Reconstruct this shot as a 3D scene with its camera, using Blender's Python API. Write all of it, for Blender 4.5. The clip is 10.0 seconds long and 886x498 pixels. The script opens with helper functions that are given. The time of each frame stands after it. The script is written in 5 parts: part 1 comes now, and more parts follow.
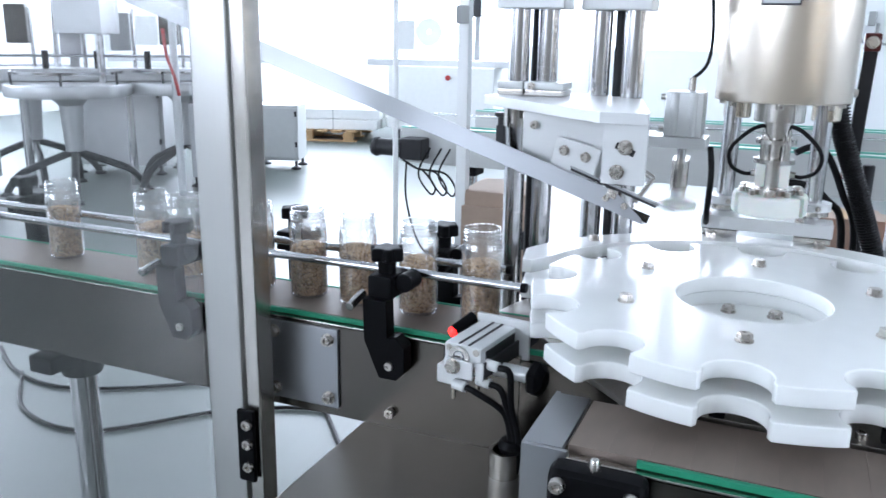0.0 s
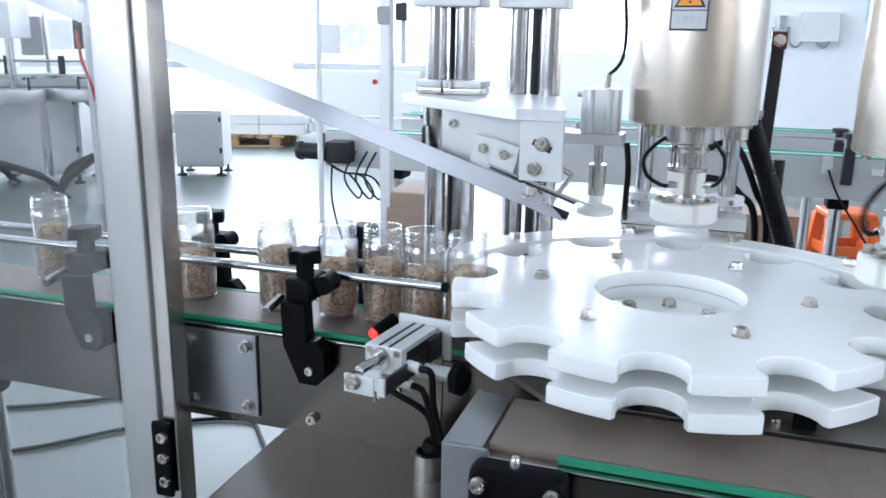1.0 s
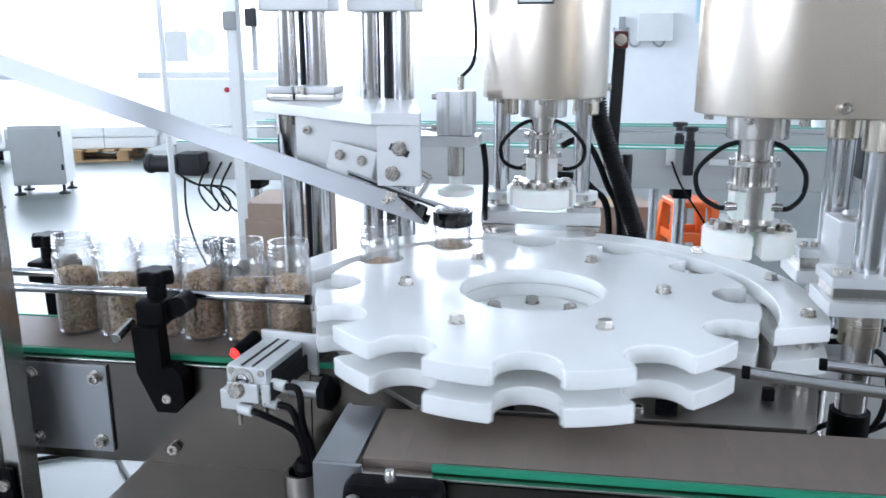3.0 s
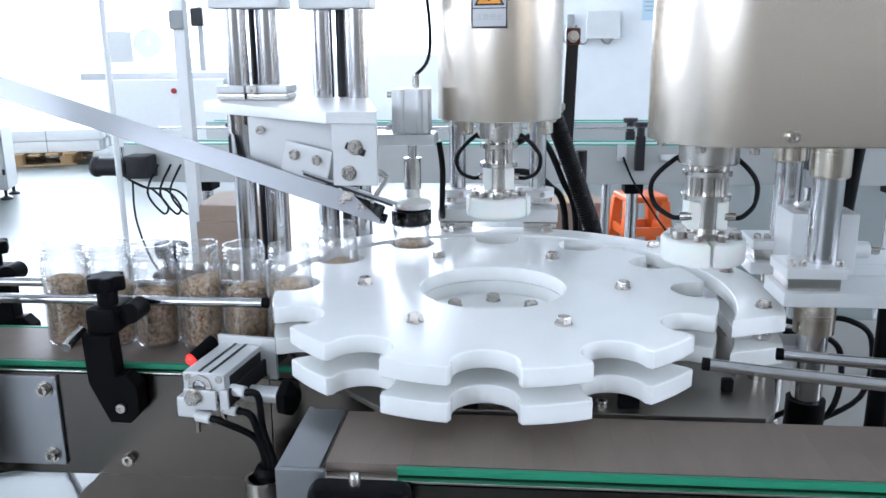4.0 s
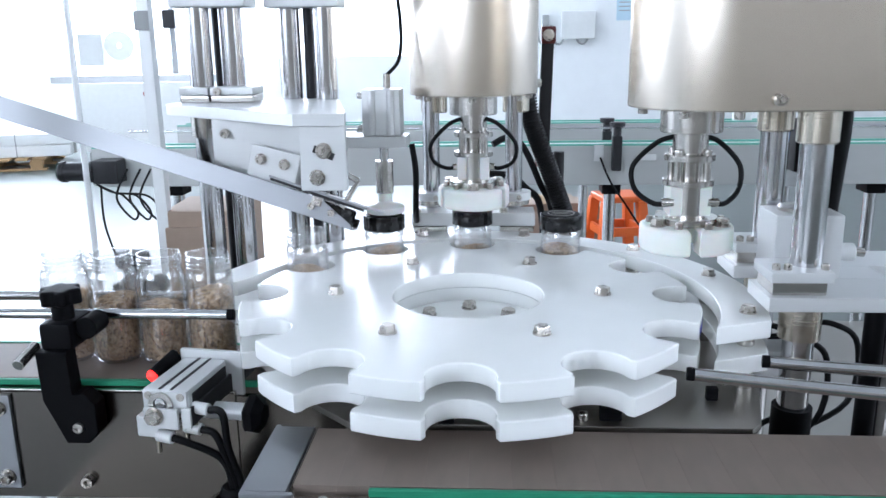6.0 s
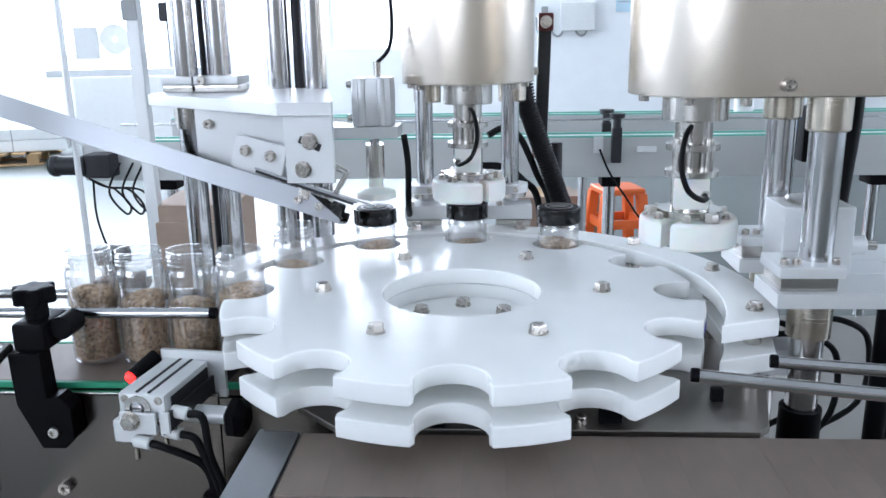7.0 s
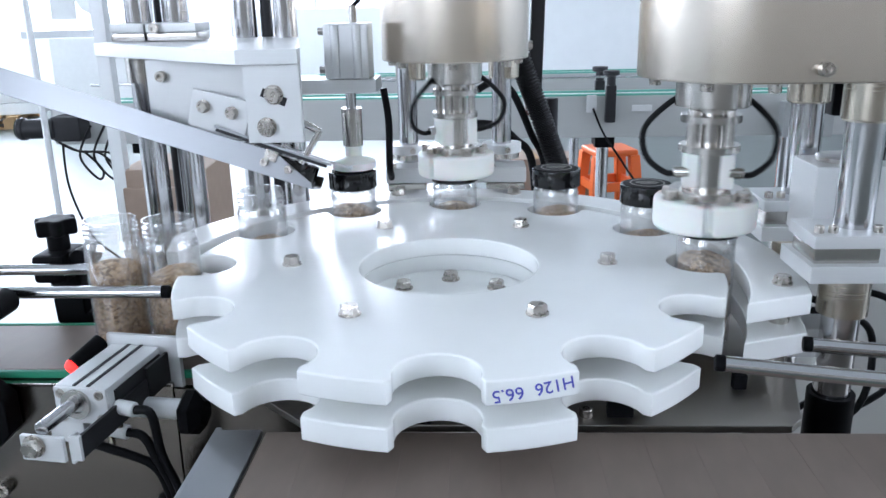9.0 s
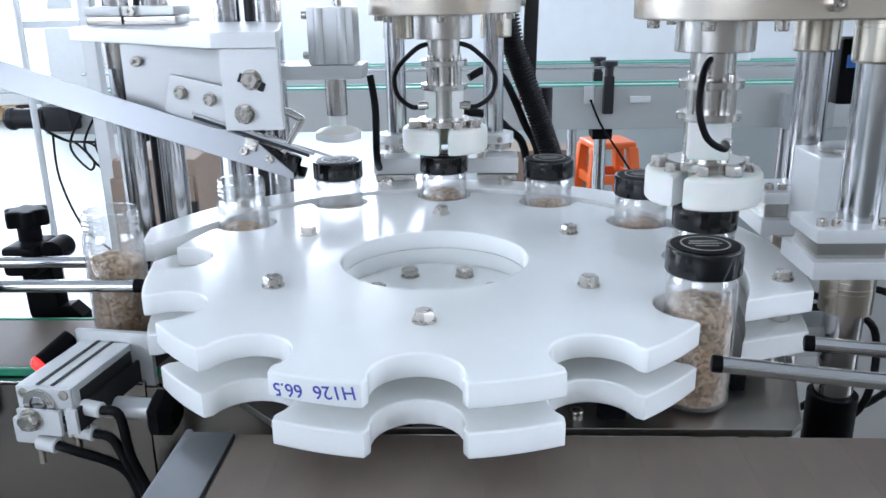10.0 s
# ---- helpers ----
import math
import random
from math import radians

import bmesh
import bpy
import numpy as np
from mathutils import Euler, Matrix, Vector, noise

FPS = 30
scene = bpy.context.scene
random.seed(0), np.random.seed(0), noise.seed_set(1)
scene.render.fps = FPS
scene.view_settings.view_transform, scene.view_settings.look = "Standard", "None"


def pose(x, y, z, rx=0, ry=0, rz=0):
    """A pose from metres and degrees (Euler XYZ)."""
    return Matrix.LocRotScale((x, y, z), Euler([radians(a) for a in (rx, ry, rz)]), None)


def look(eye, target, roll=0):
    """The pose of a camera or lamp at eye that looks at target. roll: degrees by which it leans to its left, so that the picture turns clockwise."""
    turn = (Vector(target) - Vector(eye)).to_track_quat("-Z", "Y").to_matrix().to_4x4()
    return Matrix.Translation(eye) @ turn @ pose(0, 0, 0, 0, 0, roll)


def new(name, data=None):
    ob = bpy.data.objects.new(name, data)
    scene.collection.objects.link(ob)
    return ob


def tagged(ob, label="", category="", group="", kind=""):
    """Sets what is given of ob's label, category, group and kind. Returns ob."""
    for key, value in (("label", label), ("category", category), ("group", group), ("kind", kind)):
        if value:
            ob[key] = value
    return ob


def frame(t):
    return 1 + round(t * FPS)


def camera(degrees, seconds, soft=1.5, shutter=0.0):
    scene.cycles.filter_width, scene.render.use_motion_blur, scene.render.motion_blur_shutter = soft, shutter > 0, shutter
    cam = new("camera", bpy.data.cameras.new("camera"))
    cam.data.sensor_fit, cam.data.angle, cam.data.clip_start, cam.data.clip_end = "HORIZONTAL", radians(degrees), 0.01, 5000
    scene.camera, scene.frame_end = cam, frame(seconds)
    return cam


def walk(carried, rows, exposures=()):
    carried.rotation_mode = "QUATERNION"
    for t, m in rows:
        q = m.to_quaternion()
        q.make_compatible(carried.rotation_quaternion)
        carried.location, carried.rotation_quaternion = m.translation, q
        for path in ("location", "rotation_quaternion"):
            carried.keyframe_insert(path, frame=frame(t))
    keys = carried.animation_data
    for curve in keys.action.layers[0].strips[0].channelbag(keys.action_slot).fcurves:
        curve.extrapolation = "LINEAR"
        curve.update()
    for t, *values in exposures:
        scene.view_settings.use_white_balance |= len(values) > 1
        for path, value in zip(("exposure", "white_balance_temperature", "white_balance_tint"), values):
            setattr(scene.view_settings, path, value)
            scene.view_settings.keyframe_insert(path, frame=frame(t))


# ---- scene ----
cam = camera(57.0, 10.0, soft=1.5, shutter=0.4)
EXPOSURE, KELVIN = 0.2, 5750.0
PATH = [
    (0, (0.02, -1.009, 1.295), (-0.732, 0.773, 0.786), 1.0),
    (0.5, (0.022, -1.0, 1.287), (-0.649, 0.818, 0.789), 1.0),
    (1, (0.031, -0.991, 1.286), (-0.567, 0.851, 0.79), 0.9),
    (1.5, (0.034, -0.982, 1.285), (-0.487, 0.886, 0.793), 0.8),
    (2, (0.039, -0.98, 1.285), (-0.402, 0.91, 0.8), 0.6),
    (2.5, (0.036, -0.976, 1.286), (-0.325, 0.931, 0.803), 0.3),
    (3, (0.031, -0.971, 1.285), (-0.25, 0.948, 0.801), -0.1),
    (4.5, (0.023, -0.96, 1.283), (-0.117, 0.974, 0.795), -0.6),
    (5, (0.025, -0.953, 1.285), (-0.1, 0.982, 0.798), -0.7),
    (5.5, (0.025, -0.941, 1.283), (-0.092, 0.996, 0.799), -0.7),
    (7, (0.033, -0.883, 1.271), (-0.083, 1.05, 0.77), -1.0),
    (7.5, (0.034, -0.859, 1.264), (-0.079, 1.069, 0.747), -1.1),
    (8, (0.031, -0.831, 1.256), (-0.073, 1.093, 0.719), -1.0),
    (8.5, (0.028, -0.804, 1.252), (-0.065, 1.113, 0.69), -1.0),
    (9, (0.031, -0.776, 1.248), (-0.058, 1.133, 0.66), -1.2),
    (9.5, (0.037, -0.757, 1.245), (-0.051, 1.148, 0.643), -1.1),
    (10, (0.042, -0.742, 1.238), (-0.044, 1.163, 0.632), -1.0),
]
walk(cam, [(t, look(eye, target, roll)) for t, eye, target, roll in PATH], exposures=[(0.0, EXPOSURE, KELVIN, 13.8), (5.5, EXPOSURE - 0.03, KELVIN, 13.8), (10.0, EXPOSURE - 0.1, KELVIN, 13.8)])

# ---- world, sun and window light ----
world = bpy.data.worlds.new("sky")
scene.world = world
world.use_nodes = True
wn = world.node_tree
sky = wn.nodes.new("ShaderNodeTexSky")
sky.sky_type, sky.sun_disc = "NISHITA", False
sky.sun_elevation, sky.sun_rotation = radians(48), radians(-40)
wn.nodes["Background"].inputs["Strength"].default_value = 0.15
wn.links.new(sky.outputs[0], wn.nodes["Background"].inputs["Color"])

HALL = (-11.0, 9.0, -9.0, 10.0, 4.6)      # x0 x1 y0 y1 height


def window_lamp(place, target, w, h, watts):
    data = bpy.data.lights.new("window_light", "AREA")
    data.shape, data.size, data.size_y, data.energy, data.color = "RECTANGLE", w, h, watts, (0.93, 0.97, 1.0)
    lamp = new("window_light", data)
    lamp.matrix_world = look(place, target)
    return lamp


window_lamp((HALL[0] + 0.25, 3.5, 2.7), (0, 3.5, 2.2), 9.0, 2.8, 470)
window_lamp((-4.4, HALL[3] - 0.25, 2.7), (-4.4, 0, 1.9), 8.0, 2.8, 520)
window_lamp((HALL[1] - 0.25, -2.0, 2.8), (0, -2.0, 2.2), 9.0, 2.4, 200)
window_lamp((-5.0, HALL[2] + 0.25, 2.9), (-3.5, 0, 1.6), 7.0, 2.3, 340)

# ---- materials ----


def material(name, color, rough=0.5, metal=0.0, grain=0.0, scale=60.0, bump=0.0, stretch=(1, 1, 1), spots=0.0, **more):
    m = bpy.data.materials.new(name)
    m.use_nodes = True
    nt = m.node_tree
    b = nt.nodes["Principled BSDF"]
    b.inputs["Base Color"].default_value = (*color, 1)
    b.inputs["Roughness"].default_value, b.inputs["Metallic"].default_value = rough, metal
    for key, value in more.items():
        b.inputs[key.replace("_", " ")].default_value = value
    if grain or bump:
        tc, mp = nt.nodes.new("ShaderNodeTexCoord"), nt.nodes.new("ShaderNodeMapping")
        mp.inputs["Scale"].default_value = stretch
        nt.links.new(tc.outputs["Object"], mp.inputs["Vector"])
        fine, broad = nt.nodes.new("ShaderNodeTexNoise"), nt.nodes.new("ShaderNodeTexNoise")
        fine.inputs["Scale"].default_value, broad.inputs["Scale"].default_value = scale, scale * 0.07
        fine.inputs["Detail"].default_value, broad.inputs["Detail"].default_value = 4, 5
        for n in (fine, broad):
            nt.links.new(mp.outputs[0], n.inputs["Vector"])
        add = nt.nodes.new("ShaderNodeMath")
        add.operation = "ADD"
        nt.links.new(fine.outputs["Fac"], add.inputs[0])
        nt.links.new(broad.outputs["Fac"], add.inputs[1])
        ramp = nt.nodes.new("ShaderNodeMapRange")
        ramp.inputs["From Min"].default_value, ramp.inputs["From Max"].default_value = 0.6, 1.4
        ramp.inputs["To Min"].default_value, ramp.inputs["To Max"].default_value = 1 - grain, 1 + grain * 0.6
        nt.links.new(add.outputs[0], ramp.inputs["Value"])
        mix = nt.nodes.new("ShaderNodeVectorMath")
        mix.operation = "SCALE"
        mix.inputs[0].default_value = color
        nt.links.new(ramp.outputs[0], mix.inputs["Scale"])
        nt.links.new(mix.outputs[0], b.inputs["Base Color"])
        rr = nt.nodes.new("ShaderNodeMapRange")
        rr.inputs["From Min"].default_value, rr.inputs["From Max"].default_value = 0.6, 1.4
        rr.inputs["To Min"].default_value, rr.inputs["To Max"].default_value = max(0.02, rough - spots), min(1, rough + spots)
        nt.links.new(add.outputs[0], rr.inputs["Value"])
        nt.links.new(rr.outputs[0], b.inputs["Roughness"])
        if bump:
            bp = nt.nodes.new("ShaderNodeBump")
            bp.inputs["Strength"].default_value, bp.inputs["Distance"].default_value = bump, 0.001
            nt.links.new(fine.outputs["Fac"], bp.inputs["Height"])
            nt.links.new(bp.outputs[0], b.inputs["Normal"])
    return m


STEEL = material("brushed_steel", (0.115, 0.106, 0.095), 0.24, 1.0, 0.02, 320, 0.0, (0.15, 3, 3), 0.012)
STEEL_V = material("brushed_drum_steel", (0.66, 0.60, 0.52), 0.26, 1.0, 0.008, 320, 0.0, (0.2, 0.2, 3), 0.003)
def brush_round(m, amount):
    nt = m.node_tree
    tan = nt.nodes.new("ShaderNodeTangent")
    tan.direction_type, tan.axis = "RADIAL", "Z"
    b = nt.nodes["Principled BSDF"]
    b.inputs["Anisotropic"].default_value = amount
    nt.links.new(tan.outputs[0], b.inputs["Tangent"])


brush_round(STEEL_V, 0.75)
TABLE = material("worn_table_steel", (0.37, 0.35, 0.32), 0.36, 1.0, 0.03, 260, 0.0, (0.3, 3, 3), 0.025)
CHROME = material("polished_chrome", (0.56, 0.56, 0.57), 0.17, 1.0, 0.03, 40, 0, (0.3, 0.3, 3), 0.02)
BRIGHT = material("machined_steel", (0.55, 0.53, 0.50), 0.24, 1.0, 0.05, 90, 0.0, (0.3, 0.3, 8), 0.03)
BRASS = material("bronze_bushing", (0.55, 0.50, 0.42), 0.26, 1.0, 0.05, 90, 0.0, (0.2, 0.2, 8), 0.03)
ALU = material("anodised_aluminium", (0.72, 0.73, 0.73), 0.42, 0.4, 0.03, 120, 0.0, (0.2, 4, 4), 0.05)
POST = material("satin_post_steel", (0.52, 0.52, 0.51), 0.34, 0.92, 0.04, 110, 0.0, (9, 9, 0.05), 0.05)
SATIN = material("satin_sheet_steel", (0.34, 0.35, 0.365), 0.36, 0.9, 0.02, 300, 0.0, (0.2, 3, 3), 0.015)
BOLT = material("bolt_steel", (0.5, 0.47, 0.43), 0.28, 1.0, 0.2, 200, 0.05, (1, 1, 1), 0.08)
HDPE = material("white_polyethylene", (0.95, 0.968, 0.94), 0.2, 0.0, 0.02, 30, 0.0, (1, 1, 1), 0.04, Specular_IOR_Level=0.4, Subsurface_Weight=0.45, Subsurface_Scale=0.02, Subsurface_Radius=(1.0, 1.0, 0.95))
POM = material("white_nylon", (0.85, 0.855, 0.815), 0.42, 0.0, 0.05, 60, 0.03, (1, 1, 1), 0.08, Subsurface_Weight=0.2, Subsurface_Scale=0.006)
RUBBER = material("black_rubber", (0.006, 0.006, 0.007), 0.45, 0.0, 0.2, 90, 0.04, (1, 1, 1), 0.1, Specular_IOR_Level=0.15)
PLASTIC = material("black_plastic", (0.004, 0.004, 0.005), 0.5, 0.0, 0.25, 120, 0.05, (1, 1, 1), 0.1, Specular_IOR_Level=0.08)
GREEN = material("green_wear_strip", (0.03, 0.27, 0.15), 0.5, 0.0, 0.15, 120, 0.03, (0.3, 6, 6), 0.08, Specular_IOR_Level=0.3)
BELT = material("brown_chain_slats", (0.22, 0.177, 0.148), 0.5, 0.0, 0.14, 60, 0.02, (1, 0.4, 1), 0.06, Specular_IOR_Level=0.2)
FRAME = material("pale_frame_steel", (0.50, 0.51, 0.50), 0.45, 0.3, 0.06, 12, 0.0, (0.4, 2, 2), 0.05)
# GREEN's plastic again, bright light and distance haze put into its colour
HAZED_GREEN = material("hazed_green_strip", (0.14, 0.42, 0.33), 0.5)
FAR_STEEL = material("dull_machine_steel", (0.52, 0.53, 0.54), 0.42, 0.5, 0.15, 8, 0.0, (1, 1, 1), 0.08)
RED = material("red_plastic", (0.32, 0.012, 0.012), 0.4, 0.0, 0.1, 80, 0.02)
DARK_RED = material("dark_red_paint", (0.09, 0.008, 0.008), 0.4, 0.0, 0.1, 80, 0.02)
# made-up darker tone for the unseen south wall, dims fill and steel reflections
DIM_WALL = material("dimming_wall_grey", (0.42, 0.385, 0.345), 0.7, 0.0, 0.06, 6, 0.05)
WALL = material("white_wall_paint", (0.87, 0.89, 0.90), 0.65, 0.0, 0.04, 6, 0.05)
FLOOR = material("pale_epoxy_floor", (0.10, 0.117, 0.108), 0.36, 0.0, 0.06, 9, 0.0, (1, 1, 1), 0.02, Specular_IOR_Level=0.6)
WHITE = material("white_enamel", (0.74, 0.75, 0.74), 0.4, 0.0, 0.05, 20, 0.02)
GREY = material("grey_painted_metal", (0.36, 0.37, 0.37), 0.45, 0.1, 0.08, 30, 0.02)
DARK = material("dark_grey_metal", (0.03, 0.03, 0.033), 0.45, 0.2, 0.2, 60, 0.03, (1, 1, 1), 0.05, Specular_IOR_Level=0.3)
WOOD = material("pallet_wood", (0.42, 0.27, 0.13), 0.7, 0.0, 0.25, 30, 0.1, (1, 8, 8))
CARD = material("brown_cardboard", (0.36, 0.27, 0.21), 0.8, 0.0, 0.1, 40, 0.03)
ORANGE = material("orange_plastic", (0.85, 0.16, 0.03), 0.4, 0.0, 0.06, 30, 0.01)
BLUE = material("blue_plastic", (0.05, 0.18, 0.55), 0.4, 0.0, 0.06, 30, 0.01)
BLUE_INK = material("blue_marker_ink", (0.08, 0.09, 0.48), 0.6)
PALE_GREY = material("pale_grey_enamel", (0.58, 0.59, 0.58), 0.45, 0.0, 0.05, 20, 0.02)
YELLOW = material("amber_sign_paint", (0.85, 0.36, 0.02), 0.45)
INK = material("black_print", (0.02, 0.02, 0.02), 0.6)
SIGN = material("silver_sign", (0.45, 0.46, 0.47), 0.4, 0.4)
MOTOR_GREEN = material("dark_green_enamel", (0.02, 0.06, 0.05), 0.35, 0.0, 0.1, 40, 0.02)


def glow(name, color, strength):
    m = material(name, color, 0.4)
    b = m.node_tree.nodes["Principled BSDF"]
    b.inputs["Emission Color"].default_value, b.inputs["Emission Strength"].default_value = (*color, 1), strength
    return m


LED = glow("red_led", (1.0, 0.015, 0.01), 4.0)
DAY = glow("window_daylight", (0.93, 0.97, 1.0), 2.2)


def clear(name, color, rough, floor_gloss, gloss, haze):
    """Thin clear plastic: what is behind shows through, with gloss by the angle."""
    m = bpy.data.materials.new(name)
    m.use_nodes = True
    nt = m.node_tree
    nt.nodes.remove(nt.nodes["Principled BSDF"])
    see, shine, mix = nt.nodes.new("ShaderNodeBsdfTransparent"), nt.nodes.new("ShaderNodeBsdfGlossy"), nt.nodes.new("ShaderNodeMixShader")
    edge, mul = nt.nodes.new("ShaderNodeLayerWeight"), nt.nodes.new("ShaderNodeMapRange")
    see.inputs["Color"].default_value = (*color, 1)
    shine.inputs["Roughness"].default_value, edge.inputs["Blend"].default_value = rough, 0.33
    mul.inputs["To Min"].default_value, mul.inputs["To Max"].default_value = floor_gloss, gloss
    nt.links.new(edge.outputs["Facing"], mul.inputs["Value"])
    nt.links.new(mul.outputs[0], mix.inputs[0])
    nt.links.new(see.outputs[0], mix.inputs[1])
    nt.links.new(shine.outputs[0], mix.inputs[2])
    film, haze_mix = nt.nodes.new("ShaderNodeBsdfDiffuse"), nt.nodes.new("ShaderNodeMixShader")      # thin white film: painted haze in place of bright reflections
    film.inputs["Color"].default_value = (0.85, 0.86, 0.87, 1)
    tc, noise, amount = nt.nodes.new("ShaderNodeTexCoord"), nt.nodes.new("ShaderNodeTexNoise"), nt.nodes.new("ShaderNodeMapRange")
    noise.inputs["Scale"].default_value, noise.inputs["Detail"].default_value = 7.0, 4.0
    amount.inputs["To Min"].default_value, amount.inputs["To Max"].default_value = haze * 0.6, haze * 1.4
    nt.links.new(tc.outputs["Object"], noise.inputs["Vector"])
    nt.links.new(noise.outputs["Fac"], amount.inputs["Value"])
    nt.links.new(amount.outputs[0], haze_mix.inputs[0])
    nt.links.new(mix.outputs[0], haze_mix.inputs[1])
    nt.links.new(film.outputs[0], haze_mix.inputs[2])
    nt.links.new(haze_mix.outputs[0], nt.nodes["Material Output"].inputs["Surface"])
    return m


PET = clear("clear_pet", (0.985, 0.988, 0.988), 0.09, 0.07, 0.72, 0.045)
ACRYLIC = clear("clear_acrylic", (0.99, 0.992, 0.992), 0.12, 0.02, 0.30, 0.010)


def seed_material():
    m = material("mixed_seed", (0.42, 0.25, 0.12), 0.75)
    nt = m.node_tree
    b = nt.nodes["Principled BSDF"]
    tc = nt.nodes.new("ShaderNodeTexCoord")
    vor = nt.nodes.new("ShaderNodeTexVoronoi")
    vor.inputs["Scale"].default_value = 330
    nt.links.new(tc.outputs["Object"], vor.inputs["Vector"])
    ramp = nt.nodes.new("ShaderNodeValToRGB")
    ramp.color_ramp.elements[0].color, ramp.color_ramp.elements[1].color = (0.20, 0.11, 0.045, 1), (0.72, 0.50, 0.29, 1)
    mid = ramp.color_ramp.elements.new(0.45)
    mid.color = (0.47, 0.29, 0.14, 1)
    sep = nt.nodes.new("ShaderNodeSeparateColor")
    nt.links.new(vor.outputs["Color"], sep.inputs[0])
    nt.links.new(sep.outputs[0], ramp.inputs[0])
    nt.links.new(ramp.outputs[0], b.inputs["Base Color"])
    bp = nt.nodes.new("ShaderNodeBump")
    bp.inputs["Strength"].default_value, bp.inputs["Distance"].default_value = 0.7, 0.002
    bp.invert = True
    nt.links.new(vor.outputs["Distance"], bp.inputs["Height"])
    nt.links.new(bp.outputs[0], b.inputs["Normal"])
    return m


SEED = seed_material()

# ---- mesh helpers ----


def merge(bm, other, m=None):
    me = bpy.data.meshes.new("piece")
    other.to_mesh(me)
    other.free()
    if m is not None:
        me.transform(m)
    bm.from_mesh(me)
    bpy.data.meshes.remove(me)
    return bm


def box(bm, c, size, bevel=0.0, m=None, seg=2):
    o = bmesh.new()
    bmesh.ops.create_cube(o, size=1.0, matrix=Matrix.Diagonal((*size, 1)))
    if bevel:
        bmesh.ops.bevel(o, geom=o.edges[:], offset=bevel, segments=seg, affect="EDGES", profile=0.6)
    return merge(bm, o, Matrix.Translation(c) @ (m or Matrix()))


def lathe(bm, profile, seg=32, m=None):
    """A body of revolution about z from (radius, height) pairs; its ends are closed."""
    o = bmesh.new()
    rings = []
    for r, z in profile:
        rings.append([o.verts.new((r * math.cos(2 * math.pi * k / seg), r * math.sin(2 * math.pi * k / seg), z)) for k in range(seg)] if r > 1e-6 else [o.verts.new((0, 0, z))])
    for a, b in zip(rings, rings[1:]):
        for k in range(seg):
            k2 = (k + 1) % seg
            if len(a) == 1 and len(b) == 1:
                continue
            if len(a) == 1:
                o.faces.new((a[0], b[k2], b[k]))
            elif len(b) == 1:
                o.faces.new((a[k], a[k2], b[0]))
            else:
                o.faces.new((a[k], a[k2], b[k2], b[k]))
    bmesh.ops.recalc_face_normals(o, faces=o.faces[:])
    return merge(bm, o, m)


def rod(bm, p, q, r, seg=20, edge=0.0):
    p, q = Vector(p), Vector(q)
    h = (q - p).length
    e = edge or min(r * 0.12, 0.001)
    turn = (q - p).to_track_quat("Z", "Y").to_matrix().to_4x4()
    return lathe(bm, [(0, 0), (r - e, 0), (r, e), (r, h - e), (r - e, h), (0, h)], seg, Matrix.Translation(p) @ turn)


def sweep(bm, pts, r, seg=10, smooth=6):
    """A round cable through the points."""
    P = [Vector(p) for p in pts]
    line = []
    for k in range(len(P) - 1):
        a, b, c, d = P[max(k - 1, 0)], P[k], P[k + 1], P[min(k + 2, len(P) - 1)]
        for j in range(smooth):
            u = j / smooth
            line.append(0.5 * ((2 * b) + (c - a) * u + (2 * a - 5 * b + 4 * c - d) * u * u + (3 * b - a - 3 * c + d) * u ** 3))
    line.append(P[-1])
    o = bmesh.new()
    rings, side = [], Vector((0.31, 0.52, 0.79))
    for k, p in enumerate(line):
        way = (line[min(k + 1, len(line) - 1)] - line[max(k - 1, 0)]).normalized()
        x = way.cross(side).normalized()
        y = way.cross(x)
        rings.append([o.verts.new(p + r * (math.cos(2 * math.pi * j / seg) * x + math.sin(2 * math.pi * j / seg) * y)) for j in range(seg)])
    for a, b in zip(rings, rings[1:]):
        for j in range(seg):
            o.faces.new((a[j], a[(j + 1) % seg], b[(j + 1) % seg], b[j]))
    o.faces.new(rings[0][::-1]), o.faces.new(rings[-1])
    bmesh.ops.recalc_face_normals(o, faces=o.faces[:])
    return merge(bm, o)


def slab(bm, outline, z0, z1, bevel=0.0, holes=(), m=None):
    """A plate with the plan outline and round holes (x, y, r), between two heights."""
    o = bmesh.new()
    loops = [outline] + [[(x + r * math.cos(2 * math.pi * k / 40), y + r * math.sin(2 * math.pi * k / 40)) for k in range(40)] for x, y, r in holes]
    edges = []
    for loop in loops:
        vs = [o.verts.new((x, y, z0)) for x, y in loop]
        edges += [o.edges.new((vs[k], vs[(k + 1) % len(vs)])) for k in range(len(vs))]
    bmesh.ops.triangle_fill(o, use_beauty=True, use_dissolve=False, edges=edges)
    faces = o.faces[:]
    ext = bmesh.ops.extrude_face_region(o, geom=faces)
    bmesh.ops.translate(o, verts=[v for v in ext["geom"] if isinstance(v, bmesh.types.BMVert)], vec=(0, 0, z1 - z0))
    bmesh.ops.recalc_face_normals(o, faces=o.faces[:])
    if bevel:
        rim = [e for e in o.edges if len(e.link_faces) == 2 and abs(e.link_faces[0].normal.z - e.link_faces[1].normal.z) > 0.5]
        bmesh.ops.bevel(o, geom=rim, offset=bevel, segments=3, affect="EDGES", profile=0.5)
    return merge(bm, o, m)


def mesh_of(name, bm, mat, angle=35):
    me = bpy.data.meshes.new(name)
    bm.to_mesh(me)
    bm.free()
    me.materials.append(mat)
    me.shade_smooth()
    me.set_sharp_from_angle(angle=radians(angle))
    return me


